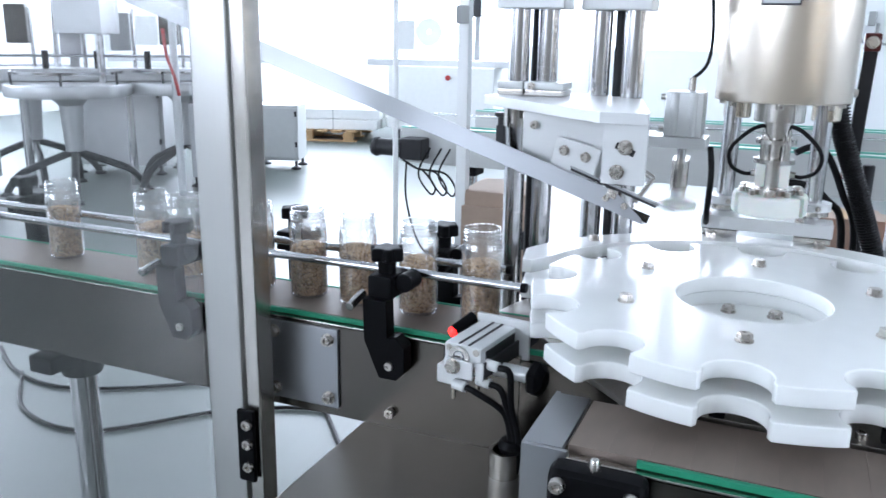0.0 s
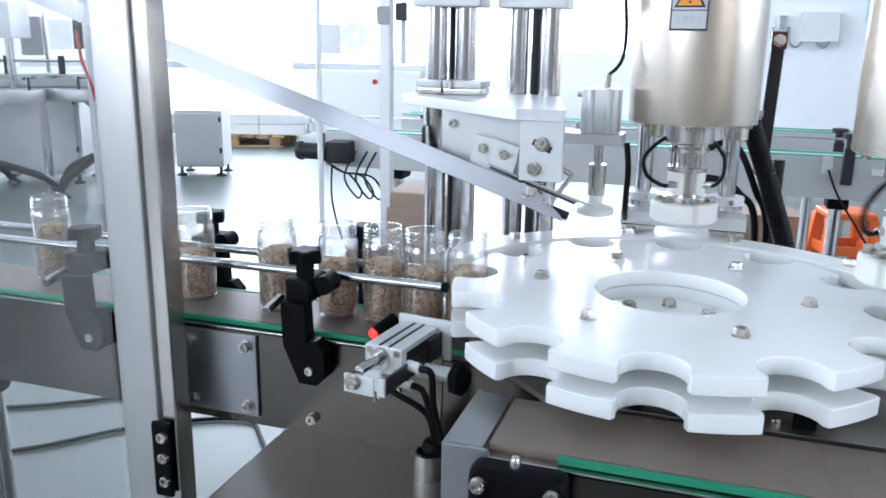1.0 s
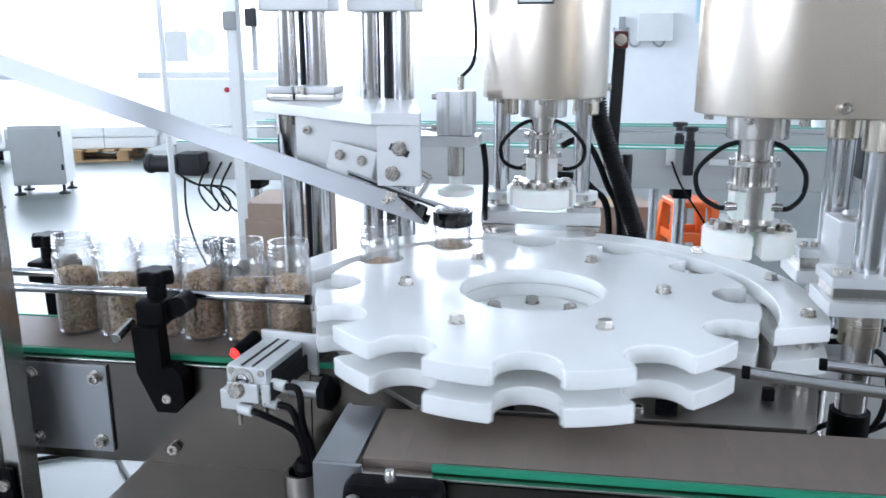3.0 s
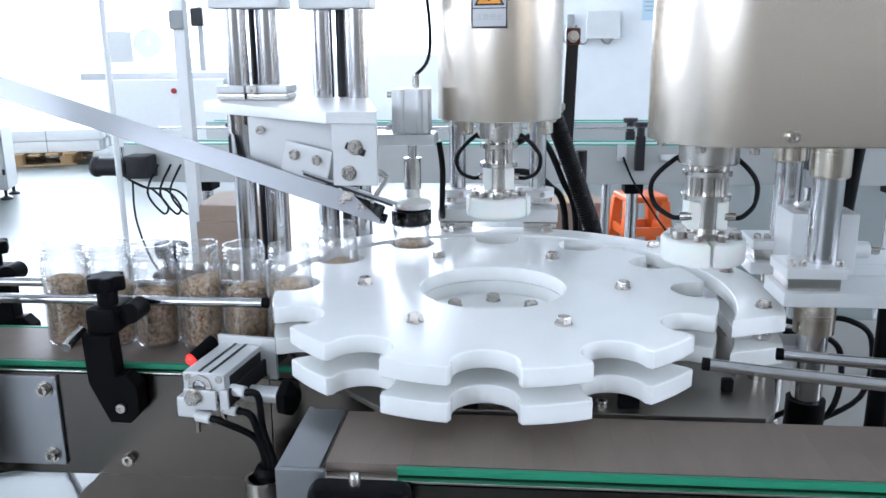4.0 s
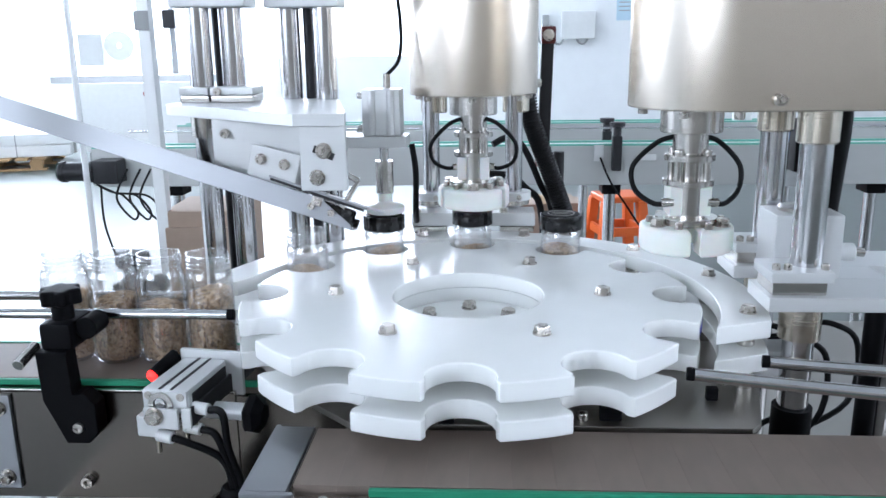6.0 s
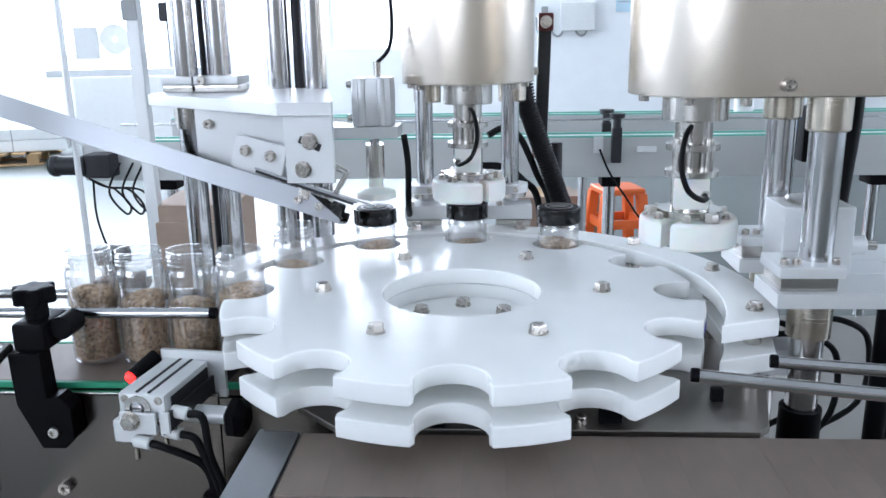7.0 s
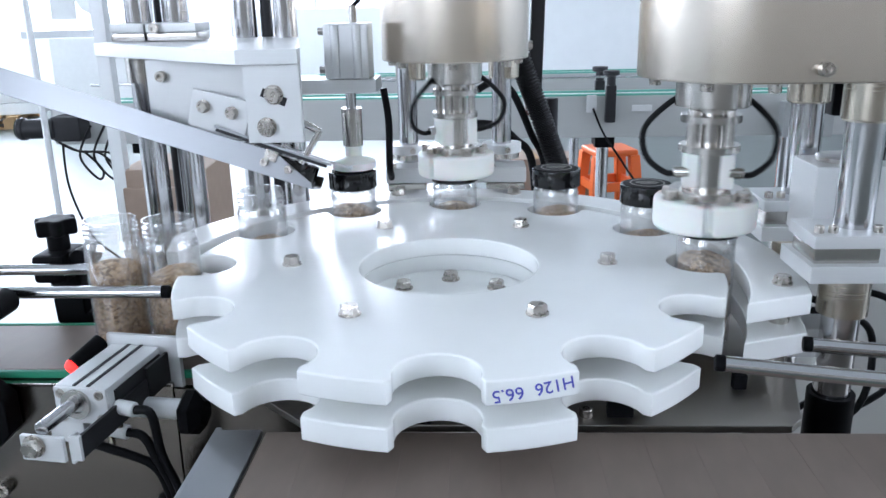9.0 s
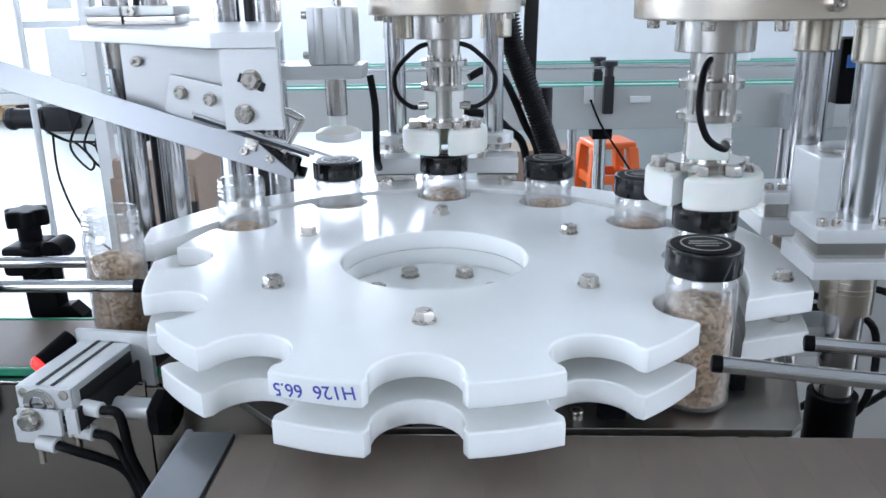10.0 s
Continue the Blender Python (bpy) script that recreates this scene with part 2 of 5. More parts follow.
def part(name, bm, mat, parent=None, label="", m=None, angle=35):
    ob = new(name, mesh_of(name, bm, mat, angle))
    ob.parent = parent
    if m is not None:
        ob.matrix_basis = m
    if len(ob.data.vertices) < 4000:
        even = ob.modifiers.new("even_normals", "WEIGHTED_NORMAL")
        even.keep_sharp = True
    return tagged(ob, label) if label else ob


def thing(name, label, category, m=None, group="", kind=""):
    ob = new(name)
    ob.empty_display_size = 0.02
    if m is not None:
        ob.matrix_basis = m
    return tagged(ob, label, category, group, kind)


def B(*a, **k):
    return box(bmesh.new(), *a, **k)


def R(*a, **k):
    return rod(bmesh.new(), *a, **k)


def hexbolt(bm, place, r=0.0085, h=0.006, m=None, washer=True):
    """A hexagon head on a washer, its shank along -z."""
    t = Matrix.Translation(place) @ (m or Matrix())
    if washer:
        lathe(bm, [(0, 0), (r * 1.15, 0), (r * 1.15, 0.0015), (0, 0.0015)], 20, t)
    lathe(bm, [(0, 0.0012), (r, 0.0012), (r, h * 0.8), (r * 0.86, h), (0, h)], 6, t)
    return bm


def socket(bm, place, r=0.005, h=0.006, m=None):
    t = Matrix.Translation(place) @ (m or Matrix())
    return lathe(bm, [(0, 0), (r, 0), (r, h * 0.85), (r * 0.9, h), (r * 0.5, h), (r * 0.5, h * 0.5), (0, h * 0.5)], 16, t)


TO_FRONT = pose(0, 0, 0, 90, 0, 0)      # turns +z to -y

# ---- the hall ----


def hall():
    x0, x1, y0, y1, h = HALL
    tagged(part("floor", B(((x0 + x1) / 2, (y0 + y1) / 2, -0.1), (x1 - x0 + 1, y1 - y0 + 1, 0.2)), FLOOR), "pale grey-green glossy epoxy factory floor", "floor", kind="structure")
    tagged(part("ceiling", B(((x0 + x1) / 2, (y0 + y1) / 2, h + 0.1), (x1 - x0 + 1, y1 - y0 + 1, 0.2)), WALL), "plain white painted factory ceiling", "ceiling", kind="structure")
    lo, hi = 1.15, 4.2
    for name, along, a, b, at, spans in (
            ("wall_west", "y", y0, y1, x0, ((-1.0, 8.0),)), ("wall_north", "x", x0, x1, y1, ((-8.5, -0.4), )),
            ("wall_east", "y", y0, y1, x1, ((-6.5, 2.5),)), ("wall_south", "x", x0, x1, y0, ((-8.5, -1.5),))):
        lo = 1.6 if name in ("wall_south", "wall_east") else 1.15
        bm = bmesh.new()

        def piece(u0, u1, z0, z1):
            c, s = ((u0 + u1) / 2, at), (u1 - u0, 0.24)
            if along == "y":
                c, s = c[::-1], s[::-1]
            box(bm, (*c, (z0 + z1) / 2), (*s, z1 - z0))
        cut = a
        for u0, u1 in spans:
            piece(cut, u0, 0, h)
            piece(u0, u1, 0, lo)
            piece(u0, u1, hi, h)
            cut = u1
        piece(cut, b, 0, h)
        south = name == "wall_south"
        tagged(part(name, bm, DIM_WALL if south else WALL), "unseen factory wall with a window band, greyed to dim reflections" if south else "smooth white painted factory wall with a window band", "wall", kind="structure")
        for k, (u0, u1) in enumerate(spans):
            win = thing("window_" + name[5:], "long bright window band with white frames", "window", kind="structure")
            n = int((u1 - u0) / 1.4)
            for j in range(n + 1):
                u = u0 + (u1 - u0) * j / n
                c, s = (u, at), (0.06, 0.1)
                if along == "y":
                    c, s = c[::-1], s[::-1]
                part("window_frame", B((*c, (lo + hi) / 2), (*s, hi - lo), 0.008), WHITE, win)
                if j < n:
                    c, s = (u + (u1 - u0) / n / 2, at), ((u1 - u0) / n - 0.062, 0.012)
                    if along == "y":
                        c, s = c[::-1], s[::-1]
                    part("pane", B((*c, (lo + hi) / 2), (*s, hi - lo)), DAY, win)


hall()
# ---- levels of the machine ----
TOP = 0.91          # belts and dead plate
DECK = 0.765        # machine table
PITCH = 0.253       # radius on which the jars ride
INDEX = (0.22, 1.70, 2.88, 4.50, 5.68, 7.18, 8.34, 9.84)     # middle of each 30 degree step
HALF = 0.14


def star_angle(t):
    """Degrees the star wheel has turned clockwise by t."""
    total = 0.0
    for mid in INDEX:
        u = min(max((t - mid + HALF) / (2 * HALF), 0), 1)
        total += 30 * (u * u * (3 - 2 * u))
    return total


def star_times():
    ts = {0.0, 10.0}
    for mid in INDEX:
        for k in range(-4, 5):
            ts.add(round(min(max(mid + HALF * k / 4, 0), 10), 4))
    return sorted(ts)


def star_outline():
    pts, rim, pocket, half = [], 0.2655, 0.0325, math.radians(7.6)
    for k in range(12):
        a = math.radians(30 * k)
        for j in range(7):                       # tooth rim before the pocket
            u = a - math.radians(15) - (math.radians(15) - half) + j / 6 * 2 * (math.radians(15) - half)
            pts.append((rim * math.cos(u), rim * math.sin(u)))
        base = PITCH - 0.004
        for j in range(15):                      # pocket, from one flank to the other
            b = -math.radians(104) + j / 14 * math.radians(208)
            x, y = base - pocket * math.cos(b), pocket * math.sin(b)
            pts.append((x * math.cos(a) - y * math.sin(a), x * math.sin(a) + y * math.cos(a)))
    return pts


def text_mesh(body, size, extrude=0.0002):
    data = bpy.data.curves.new("writing", "FONT")
    data.body, data.size, data.extrude, data.align_x, data.align_y = body, size, extrude, "CENTER", "CENTER"
    ob = bpy.data.objects.new("writing", data)
    scene.collection.objects.link(ob)
    me = bpy.data.meshes.new_from_object(ob.evaluated_get(bpy.context.evaluated_depsgraph_get()))
    bpy.data.objects.remove(ob)
    return me


def star_wheel():
    star = thing("star_wheel", "white plastic twelve-pocket indexing star wheel, two stacked plates", "star wheel", pose(0, 0, 0))
    outline = star_outline()
    part("upper_plate", slab(bmesh.new(), outline, 0.9745, 0.994, 0.0018, [(0, 0, 0.089)]), HDPE, star)
    part("lower_plate", slab(bmesh.new(), outline, 0.937, 0.957, 0.0018), HDPE, star)
    part("spacer_ring", lathe(bmesh.new(), [(0.0892, 0.9572), (0.115, 0.9572), (0.115, 0.9743), (0.0892, 0.9743), (0.0892, 0.9572)], 64), HDPE, star)
    part("hub", lathe(bmesh.new(), [(0, 0.912), (0.06, 0.912), (0.06, 0.937), (0.10, 0.937), (0.10, 0.9574), (0, 0.9574)], 64), HDPE, star)
    for k in range(6):
        a = math.radians(30 + 60 * k)
        x, y = 0.158 * math.cos(a), 0.158 * math.sin(a)
        part("spacer", R((x, y, 0.957), (x, y, 0.9745), 0.011), POM, star)
        part("bolt", hexbolt(bmesh.new(), (x, y, 0.994), 0.0085, 0.009, pose(0, 0, 0, 0, 0, 17 * k)), BOLT, star, "hexagon bolt head on a washer")
        a = math.radians(60 * k)
        part("hub_bolt", hexbolt(bmesh.new(), (0.056 * math.cos(a), 0.056 * math.sin(a), 0.9574), 0.0085, 0.009, pose(0, 0, 0, 0, 0, 11 * k)), BOLT, star)
    # the size noted upside down on one tooth's rim
    me = text_mesh("H126  66.5", 0.0136, 0.0003)
    for v in me.vertices:
        u, h, d = v.co
        turn = math.radians(135.0) - (u - 0.2 * h) / 0.2655
        rim = 0.2656 + d
        v.co = (rim * math.cos(turn), rim * math.sin(turn), 0.9842 - h - 0.08 * u)
    me.materials.append(BLUE_INK)
    w = new("handwriting", me)
    w.parent = star
    tagged(w, "blue handwritten size note, upside down")
    return star


STAR = star_wheel()


def arc(r, a0, a1, n=40):
    return [(r * math.cos(math.radians(a0 + (a1 - a0) * k / n)), r * math.sin(math.radians(a0 + (a1 - a0) * k / n))) for k in range(n + 1)]


def outer_guide():
    g = thing("outer_guide", "white plastic curved outer jar guide, two bolted layers", "guide rail")
    for name, z0, z1 in (("upper_guide", 0.9745, 0.994), ("lower_guide", 0.937, 0.957)):
        pts = arc(0.284, -24, 163, 60) + [(-0.292, 0.047), (-0.305, 0.047), (-0.318, 0.105)] + arc(0.335, 160, -16, 60)
        part(name, slab(bmesh.new(), pts, z0, z1, 0.0016), HDPE, g)
    for a in (-12, 15.5, 43, 75.5, 104.5, 140):
        x, y = 0.3125 * math.cos(math.radians(a)), 0.3125 * math.sin(math.radians(a))
        part("bolt", hexbolt(bmesh.new(), (x, y, 0.994), 0.008, 0.008, pose(0, 0, 0, 0, 0, a)), BOLT, g)
        part("post", R((x, y, DECK), (x, y, 0.937), 0.011), BRIGHT, g)
        part("spacer", R((x, y, 0.957), (x, y, 0.9745), 0.0095), BRIGHT, g)


outer_guide()


def dead_plate():
    d = thing("dead_plate", "dull grey steel dead plate under the star wheel", "plate")
    pts = arc(0.345, 8, 172, 40) + [(-0.258, -0.01), (-0.205, -0.085), (-0.115, -0.172), (0.285, -0.172), (0.297, -0.16), (0.335, -0.03)]
    part("plate", slab(bmesh.new(), pts, TOP - 0.008, TOP - 0.001, 0.0008), TABLE, d)
    for x, y in ((0.24, -0.09), (-0.1, 0.28), (0.12, 0.28), (-0.12, -0.12), (0.1, -0.13)):
        part("leg", R((x, y, DECK), (x, y, TOP - 0.008), 0.012), BRIGHT, d)
    for x, y in ((0.285, -0.06), (0.03, -0.145), (0.12, -0.155), (-0.04, -0.155)):
        part("screw", socket(bmesh.new(), (x, y, TOP - 0.001), 0.006, 0.007), BOLT, d)
    for x, y, w in ((-0.046, -0.166, 0.012), (-0.018, -0.167, 0.016), (0.148, -0.155, 0.022), (0.262, -0.104, 0.012)):
        part("stop_block", B((x, y, TOP + 0.006), (w, 0.009, 0.014), 0.0012), PLASTIC, d, "small black plastic stop block")


dead_plate()


def machine_table():
    t = thing("machine_table", "brushed stainless steel machine table with rounded front", "machine table")
    part("top", B((0.16, 0.05, DECK - 0.03), (1.30, 1.06, 0.06), 0.006), TABLE, t)
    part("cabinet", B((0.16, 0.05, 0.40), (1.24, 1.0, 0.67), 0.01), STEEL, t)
    for x in (-0.4, 0.72):
        for y in (-0.4, 0.5):
            part("foot", lathe(bmesh.new(), [(0, 0), (0.035, 0), (0.035, 0.012), (0.012, 0.02), (0.012, 0.066), (0, 0.066)], 20, Matrix.Translation((x, y, 0))), DARK, t)


machine_table()

# ---- conveyors ----


def conveyor(name, label, x0, x1, yn, yf, slat, side_drop=0.142, feet=()):
    """A slat chain conveyor along x between y = yn (near side) and yf."""
    c = thing(name, label, "conveyor")
    ym, w = (yn + yf) / 2, yf - yn
    for y, out in ((yn, -1), (yf, 1)):
        if name == "outfeed_conveyor" and out == 1:
            part("far_frame", B(((x0 + x1) / 2, y + 0.002, TOP - 0.012 - side_drop / 2), (x1 - x0, 0.006, side_drop), 0.001), TABLE, c)
            continue
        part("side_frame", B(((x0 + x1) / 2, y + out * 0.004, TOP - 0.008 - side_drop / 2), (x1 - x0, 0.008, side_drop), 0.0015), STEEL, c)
        xs = -0.078 if name == "outfeed_conveyor" else x0
        part("wear_strip", B(((xs + x1) / 2, y - out * 0.003, TOP - 0.003), (x1 - xs, 0.006, 0.007), 0.0015), GREEN, c, "green plastic wear strip")
        part("edge_trim", B(((x0 + x1) / 2, y + out * 0.001, TOP - 0.010), (x1 - x0, 0.014, 0.0045), 0.001), BRIGHT, c)
    part("bed", B(((x0 + x1) / 2, ym, TOP - 0.05), (x1 - x0, w - 0.018, 0.0878)), BELT, c)
    n = int((x1 - x0) / slat)
    me = mesh_of("slat", B((0, 0, 0), (slat - 0.0001, w - 0.016, 0.006)), BELT)
    for k in range(min(n, 140)):
        s = new("slat", me)
        s.parent = c
        s.location = (x1 - slat * (k + 0.5), ym, TOP - 0.003) if name == "infeed_conveyor" else (x0 + slat * (k + 0.5), ym, TOP - 0.003)
    for x in feet:
        for y in (ym,):
            part("leg", R((x, y, 0.03), (x, y, TOP - 0.15), 0.024), CHROME, c)
            part("leg_clamp", lathe(bmesh.new(), [(0, 0), (0.034, 0), (0.036, 0.006), (0.036, 0.05), (0.03, 0.058), (0, 0.058)], 24, Matrix.Translation((x, y, TOP - 0.208))), PLASTIC, c)
            part("foot", lathe(bmesh.new(), [(0, 0), (0.05, 0), (0.048, 0.012), (0.018, 0.024), (0.012, 0.034), (0, 0.034)], 24, Matrix.Translation((x, y, 0))), DARK, c)
        part("cross_bar", B((x, ym, TOP - 0.165), (0.05, w + 0.05, 0.03), 0.004), PLASTIC, c)
    return c


INFEED = conveyor("infeed_conveyor", "stainless infeed conveyor with brown slats and green strips", -3.0, -0.262, -0.074, 0.052, 0.0381, 0.138, (-1.096, -2.3))
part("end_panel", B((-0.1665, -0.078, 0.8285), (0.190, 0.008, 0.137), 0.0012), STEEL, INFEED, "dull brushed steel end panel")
part("strip_end", B((-0.236, -0.071, TOP - 0.003), (0.051, 0.006, 0.007), 0.0012), GREEN, INFEED, "green plastic wear strip")
OUT = conveyor("outfeed_conveyor", "stainless outfeed conveyor with brown slats and green strip", -0.145, 2.4, -0.302, -0.178, 0.0381, 0.15, (1.6,))


def infeed_joint():
    p = thing("joint_plate", "square stainless joint plate with four bolts on a conveyor", "plate")
    part("plate", B((-0.585, -0.0845, 0.837), (0.118, 0.005, 0.118), 0.0012), SATIN, p)
    for x in (-0.63, -0.541):
        for z in (0.88, 0.793):
            bm = socket(bmesh.new(), (x, -0.087, z), 0.0075, 0.009, TO_FRONT)
            lathe(bm, [(0, 0), (0.0098, 0), (0.0098, 0.002), (0, 0.002)], 20, Matrix.Translation((x, -0.087, z)) @ TO_FRONT)
            part("bolt", bm, BOLT, p)
    for x in (-0.445, -1.3):
        b = tagged(part("frame_bolt", socket(bmesh.new(), (x, -0.082, 0.788), 0.0075, 0.009, TO_FRONT), BOLT), "socket bolt in a conveyor side", "bolt")


infeed_joint()


def outfeed_end():
    e = thing("end_cover", "bare aluminium end cover plate of a conveyor", "cover plate")
    part("plate", B((-0.1665, -0.245, 0.908), (0.036, 0.122, 0.006), 0.001), SATIN, e)
    part("end_face", B((-0.186, -0.245, 0.84), (0.005, 0.13, 0.142), 0.001), SATIN, e)
    part("front_face", B((-0.165, -0.3095, 0.84), (0.046, 0.005, 0.142), 0.001), SATIN, e)
    k = thing("bearing_block", "black plastic bearing block with steel bolts", "bearing")
    part("housing", B((-0.108, -0.326, 0.868), (0.092, 0.032, 0.078), 0.012, seg=3), PLASTIC, k)
    for x, z in ((-0.142, 0.893), (-0.074, 0.893), (-0.142, 0.843), (-0.074, 0.843)):
        part("bolt", socket(bmesh.new(), (x, -0.342, z), 0.0075, 0.008, TO_FRONT), BOLT, k)
    part("grease_nipple", lathe(bmesh.new(), [(0, 0), (0.006, 0), (0.006, 0.006), (0.004, 0.011), (0, 0.013)], 12, Matrix.Translation((-0.112, -0.326, 0.906))), BRIGHT, k)


outfeed_end()


def rail_clamp(x, y, side, name="rail_clamp"):
    """A black rail bracket: side -1 stands at the near side, 1 at the far side."""
    c = thing(name, "black plastic guide rail clamp with star knob", "clamp", pose(x, y, 0), "guide rail clamps")
    bm = bmesh.new()
    slab(bm, [(u, v) for u, v in ((-0.024, 0.118), (-0.022, 0.055), (0.002, 0.0), (0.030, 0.0), (0.043, 0.014), (0.043, 0.052), (0.029, 0.066), (0.016, 0.064), (0.014, 0.118))], -0.012, 0.012, 0.002, m=pose(0, 0, 0, 90, 0, 0))
    part("bracket", bm, PLASTIC, c, m=Matrix.Translation((0, side * 0.018, 0.848)) @ Matrix.Diagonal((0.92, 1, 0.92, 1)))
    part("eye", B((0, side * -0.004, 0.972), (0.036, 0.056, 0.032), 0.006), PLASTIC, c)
    part("arm", R((0.03, side * -0.02, 0.979), (0.03, side * 0.012, 0.979), 0.0125), PLASTIC, c)
    part("pin", R((-0.03, side * 0.012, 0.958), (-0.03, side * 0.05, 0.950), 0.0062), BRIGHT, c)
    lobes = [((0.0205 + 0.0032 * math.cos(6 * u)) * math.cos(u), (0.0205 + 0.0032 * math.cos(6 * u)) * math.sin(u)) for u in (2 * math.pi * k / 72 for k in range(72))]
    part("knob_stem", R((0, 0, 0.986), (0, 0, 1.005), 0.012), PLASTIC, c)
    bm = slab(bmesh.new(), lobes, 1.005, 1.023, 0.003)
    part("knob", bm, PLASTIC, c)
    part("screw", socket(bmesh.new(), (0.018, side * 0.030, 0.868), 0.006, 0.004, TO_FRONT if side < 0 else pose(0, 0, 0, -90, 0, 0)), BOLT, c)
    return c


for x in (-0.453, -0.80, -1.30):
    rail_clamp(x, -0.078, -1)
for x in (-0.44, -0.70, -1.30):
    rail_clamp(x, 0.082, 1)


def guide_rail(name, pts, r, label):
    g = thing(name, label, "guide rail", group="guide rails")
    part("bar", sweep(bmesh.new(), pts, r, 16, 6), CHROME, g)
    for p, q in ((pts[0], pts[1]), (pts[-1], pts[-2])):
        p, q = Vector(p), Vector(q)
        d = (p - q).normalized()
        part("end_cap", R(p - d * 0.002, p + d * 0.006, r * 1.04), PLASTIC, g)


guide_rail("near_guide_rail", [(-3.0, -0.038, 0.979), (-1.5, -0.038, 0.979), (-0.8, -0.038, 0.979), (-0.277, -0.038, 0.979)], 0.0062, "polished round steel guide rail beside the belt")
guide_rail("far_guide_rail", [(-3.0, 0.036, 0.978), (-1.5, 0.036, 0.978), (-0.8, 0.036, 0.978), (-0.322, 0.036, 0.978)], 0.0062, "polished round steel guide rail beside the belt")
guide_rail("exit_guide_rail", [(0.217, -0.196, 0.976), (0.32, -0.214, 0.972), (0.46, -0.236, 0.97), (0.8, -0.262, 0.97)], 0.0062, "polished round steel exit guide rail")
guide_rail("exit_guide_rail", [(0.306, -0.138, 0.966), (0.38, -0.155, 0.966), (0.52, -0.176, 0.966), (0.8, -0.19, 0.966)], 0.0062, "polished round steel exit guide rail")
# ---- capping heads ----
UP = 1.211
DOWNS = ((0.50, 0.72, 1.36, 1.60), (3.40, 3.62, 4.00, 4.22), (6.02, 6.25, 6.78, 6.98), (8.64, 8.86, 9.42, 9.62))


def capping_head(m, label):
    """Its axis is z, the housing runs out along +x; z = 0 is the housing's underside."""
    h = thing("jar_capper", label, "capping head", m, "capping heads")
    out = [(0.022 + 0.092 * math.cos(math.radians(a)), 0.092 * math.sin(math.radians(a))) for a in range(90, 271, 5)]
    out += [(0.26, -0.092), (0.29, -0.062), (0.29, 0.062), (0.26, 0.092)]
    part("housing", slab(bmesh.new(), out, 0.0, 0.34, 0.0015), STEEL_V, h, "brushed stainless rounded housing", angle=30)
    for x, y in ((-0.058, 0.0), (0.03, 0.086), (0.03, -0.086), (-0.025, 0.068), (-0.025, -0.068)):
        part("screw", socket(bmesh.new(), (x * 0.93, y * 0.93, 0.0), 0.0055, 0.008, pose(0, 0, 0, 180, 0, 0)), BOLT, h)
    side = socket(bmesh.new(), (0.062, -0.092, 0.012), 0.006, 0.008, TO_FRONT)
    part("side_screw", side, BOLT, h)
    for y in (-0.064, 0.064):
        part("bushing", lathe(bmesh.new(), [(0.0135, 0.0), (0.021, 0.0), (0.021, -0.032), (0.0195, -0.034), (0.0135, -0.034)], 32, Matrix.Translation((0.113, y, 0))), BRASS, h, "turned bronze-coloured bushing")
    collar = lathe(bmesh.new(), [(0, 0.0), (0.034, 0.0), (0.034, -0.027), (0.033, -0.028), (0, -0.028)], 40)
    part("collar", collar, BRIGHT, h)
    s = part("spindle", lathe(bmesh.new(), [(0, -0.028), (0.0195, -0.028), (0.0195, -0.050), (0.0135, -0.051), (0.0135, -0.086), (0.0205, -0.087), (0.0205, -0.124), (0.0, -0.124)], 36), BRIGHT, h)
    for z in (-0.056, -0.084):
        part("disc", lathe(bmesh.new(), [(0.014, z - 0.0035), (0.0275, z - 0.0035), (0.028, z - 0.003), (0.028, z + 0.003), (0.0275, z + 0.0035), (0.014, z + 0.0035)], 40), BRIGHT, s)
    for k in range(4):
        a = math.radians(45 + 90 * k)
        x, y = 0.0225 * math.cos(a), 0.0225 * math.sin(a)
        bm = R((x, y, -0.084), (x, y, -0.056), 0.0045, 14)
        socket(bm, (x, y, -0.0525), 0.0045, 0.006)
        part("pillar", bm, BRIGHT, s)
    part("air_block", B((0, 0, -0.104), (0.046, 0.036, 0.034), 0.003), POM, s)
    for k in range(3):
        a0, a1 = 120 * k + 32, 120 * k + 148
        wedge = [(0.0485 * math.cos(math.radians(a0 + (a1 - a0) * j / 20)), 0.0485 * math.sin(math.radians(a0 + (a1 - a0) * j / 20))) for j in range(21)]
        wedge += [(0.021 * math.cos(math.radians(a1 - (a1 - a0) * j / 8)), 0.021 * math.sin(math.radians(a1 - (a1 - a0) * j / 8))) for j in range(9)]
        j = part("jaw", slab(bmesh.new(), wedge, -0.161, -0.131, 0.0045), POM, s, "white nylon gripping jaw")
        bm = bmesh.new()
        for a in (a0 + 18, (a0 + a1) / 2, a1 - 18):
            big = abs(a - (a0 + a1) / 2) < 1
            x, y = 0.037 * math.cos(math.radians(a)), 0.037 * math.sin(math.radians(a))
            hexbolt(bm, (x, y, -0.131), 0.0075 if big else 0.0042, 0.009 if big else 0.007)
        b = part("jaw_bolts", bm, BOLT, s)
        JAWS.append((j, b, (a0 + a1) / 2))
    bm = lathe(bmesh.new(), [(0, -0.123), (0.034, -0.123), (0.034, -0.1305), (0, -0.1305)], 36)
    part("jaw_carrier", bm, BRIGHT, s)
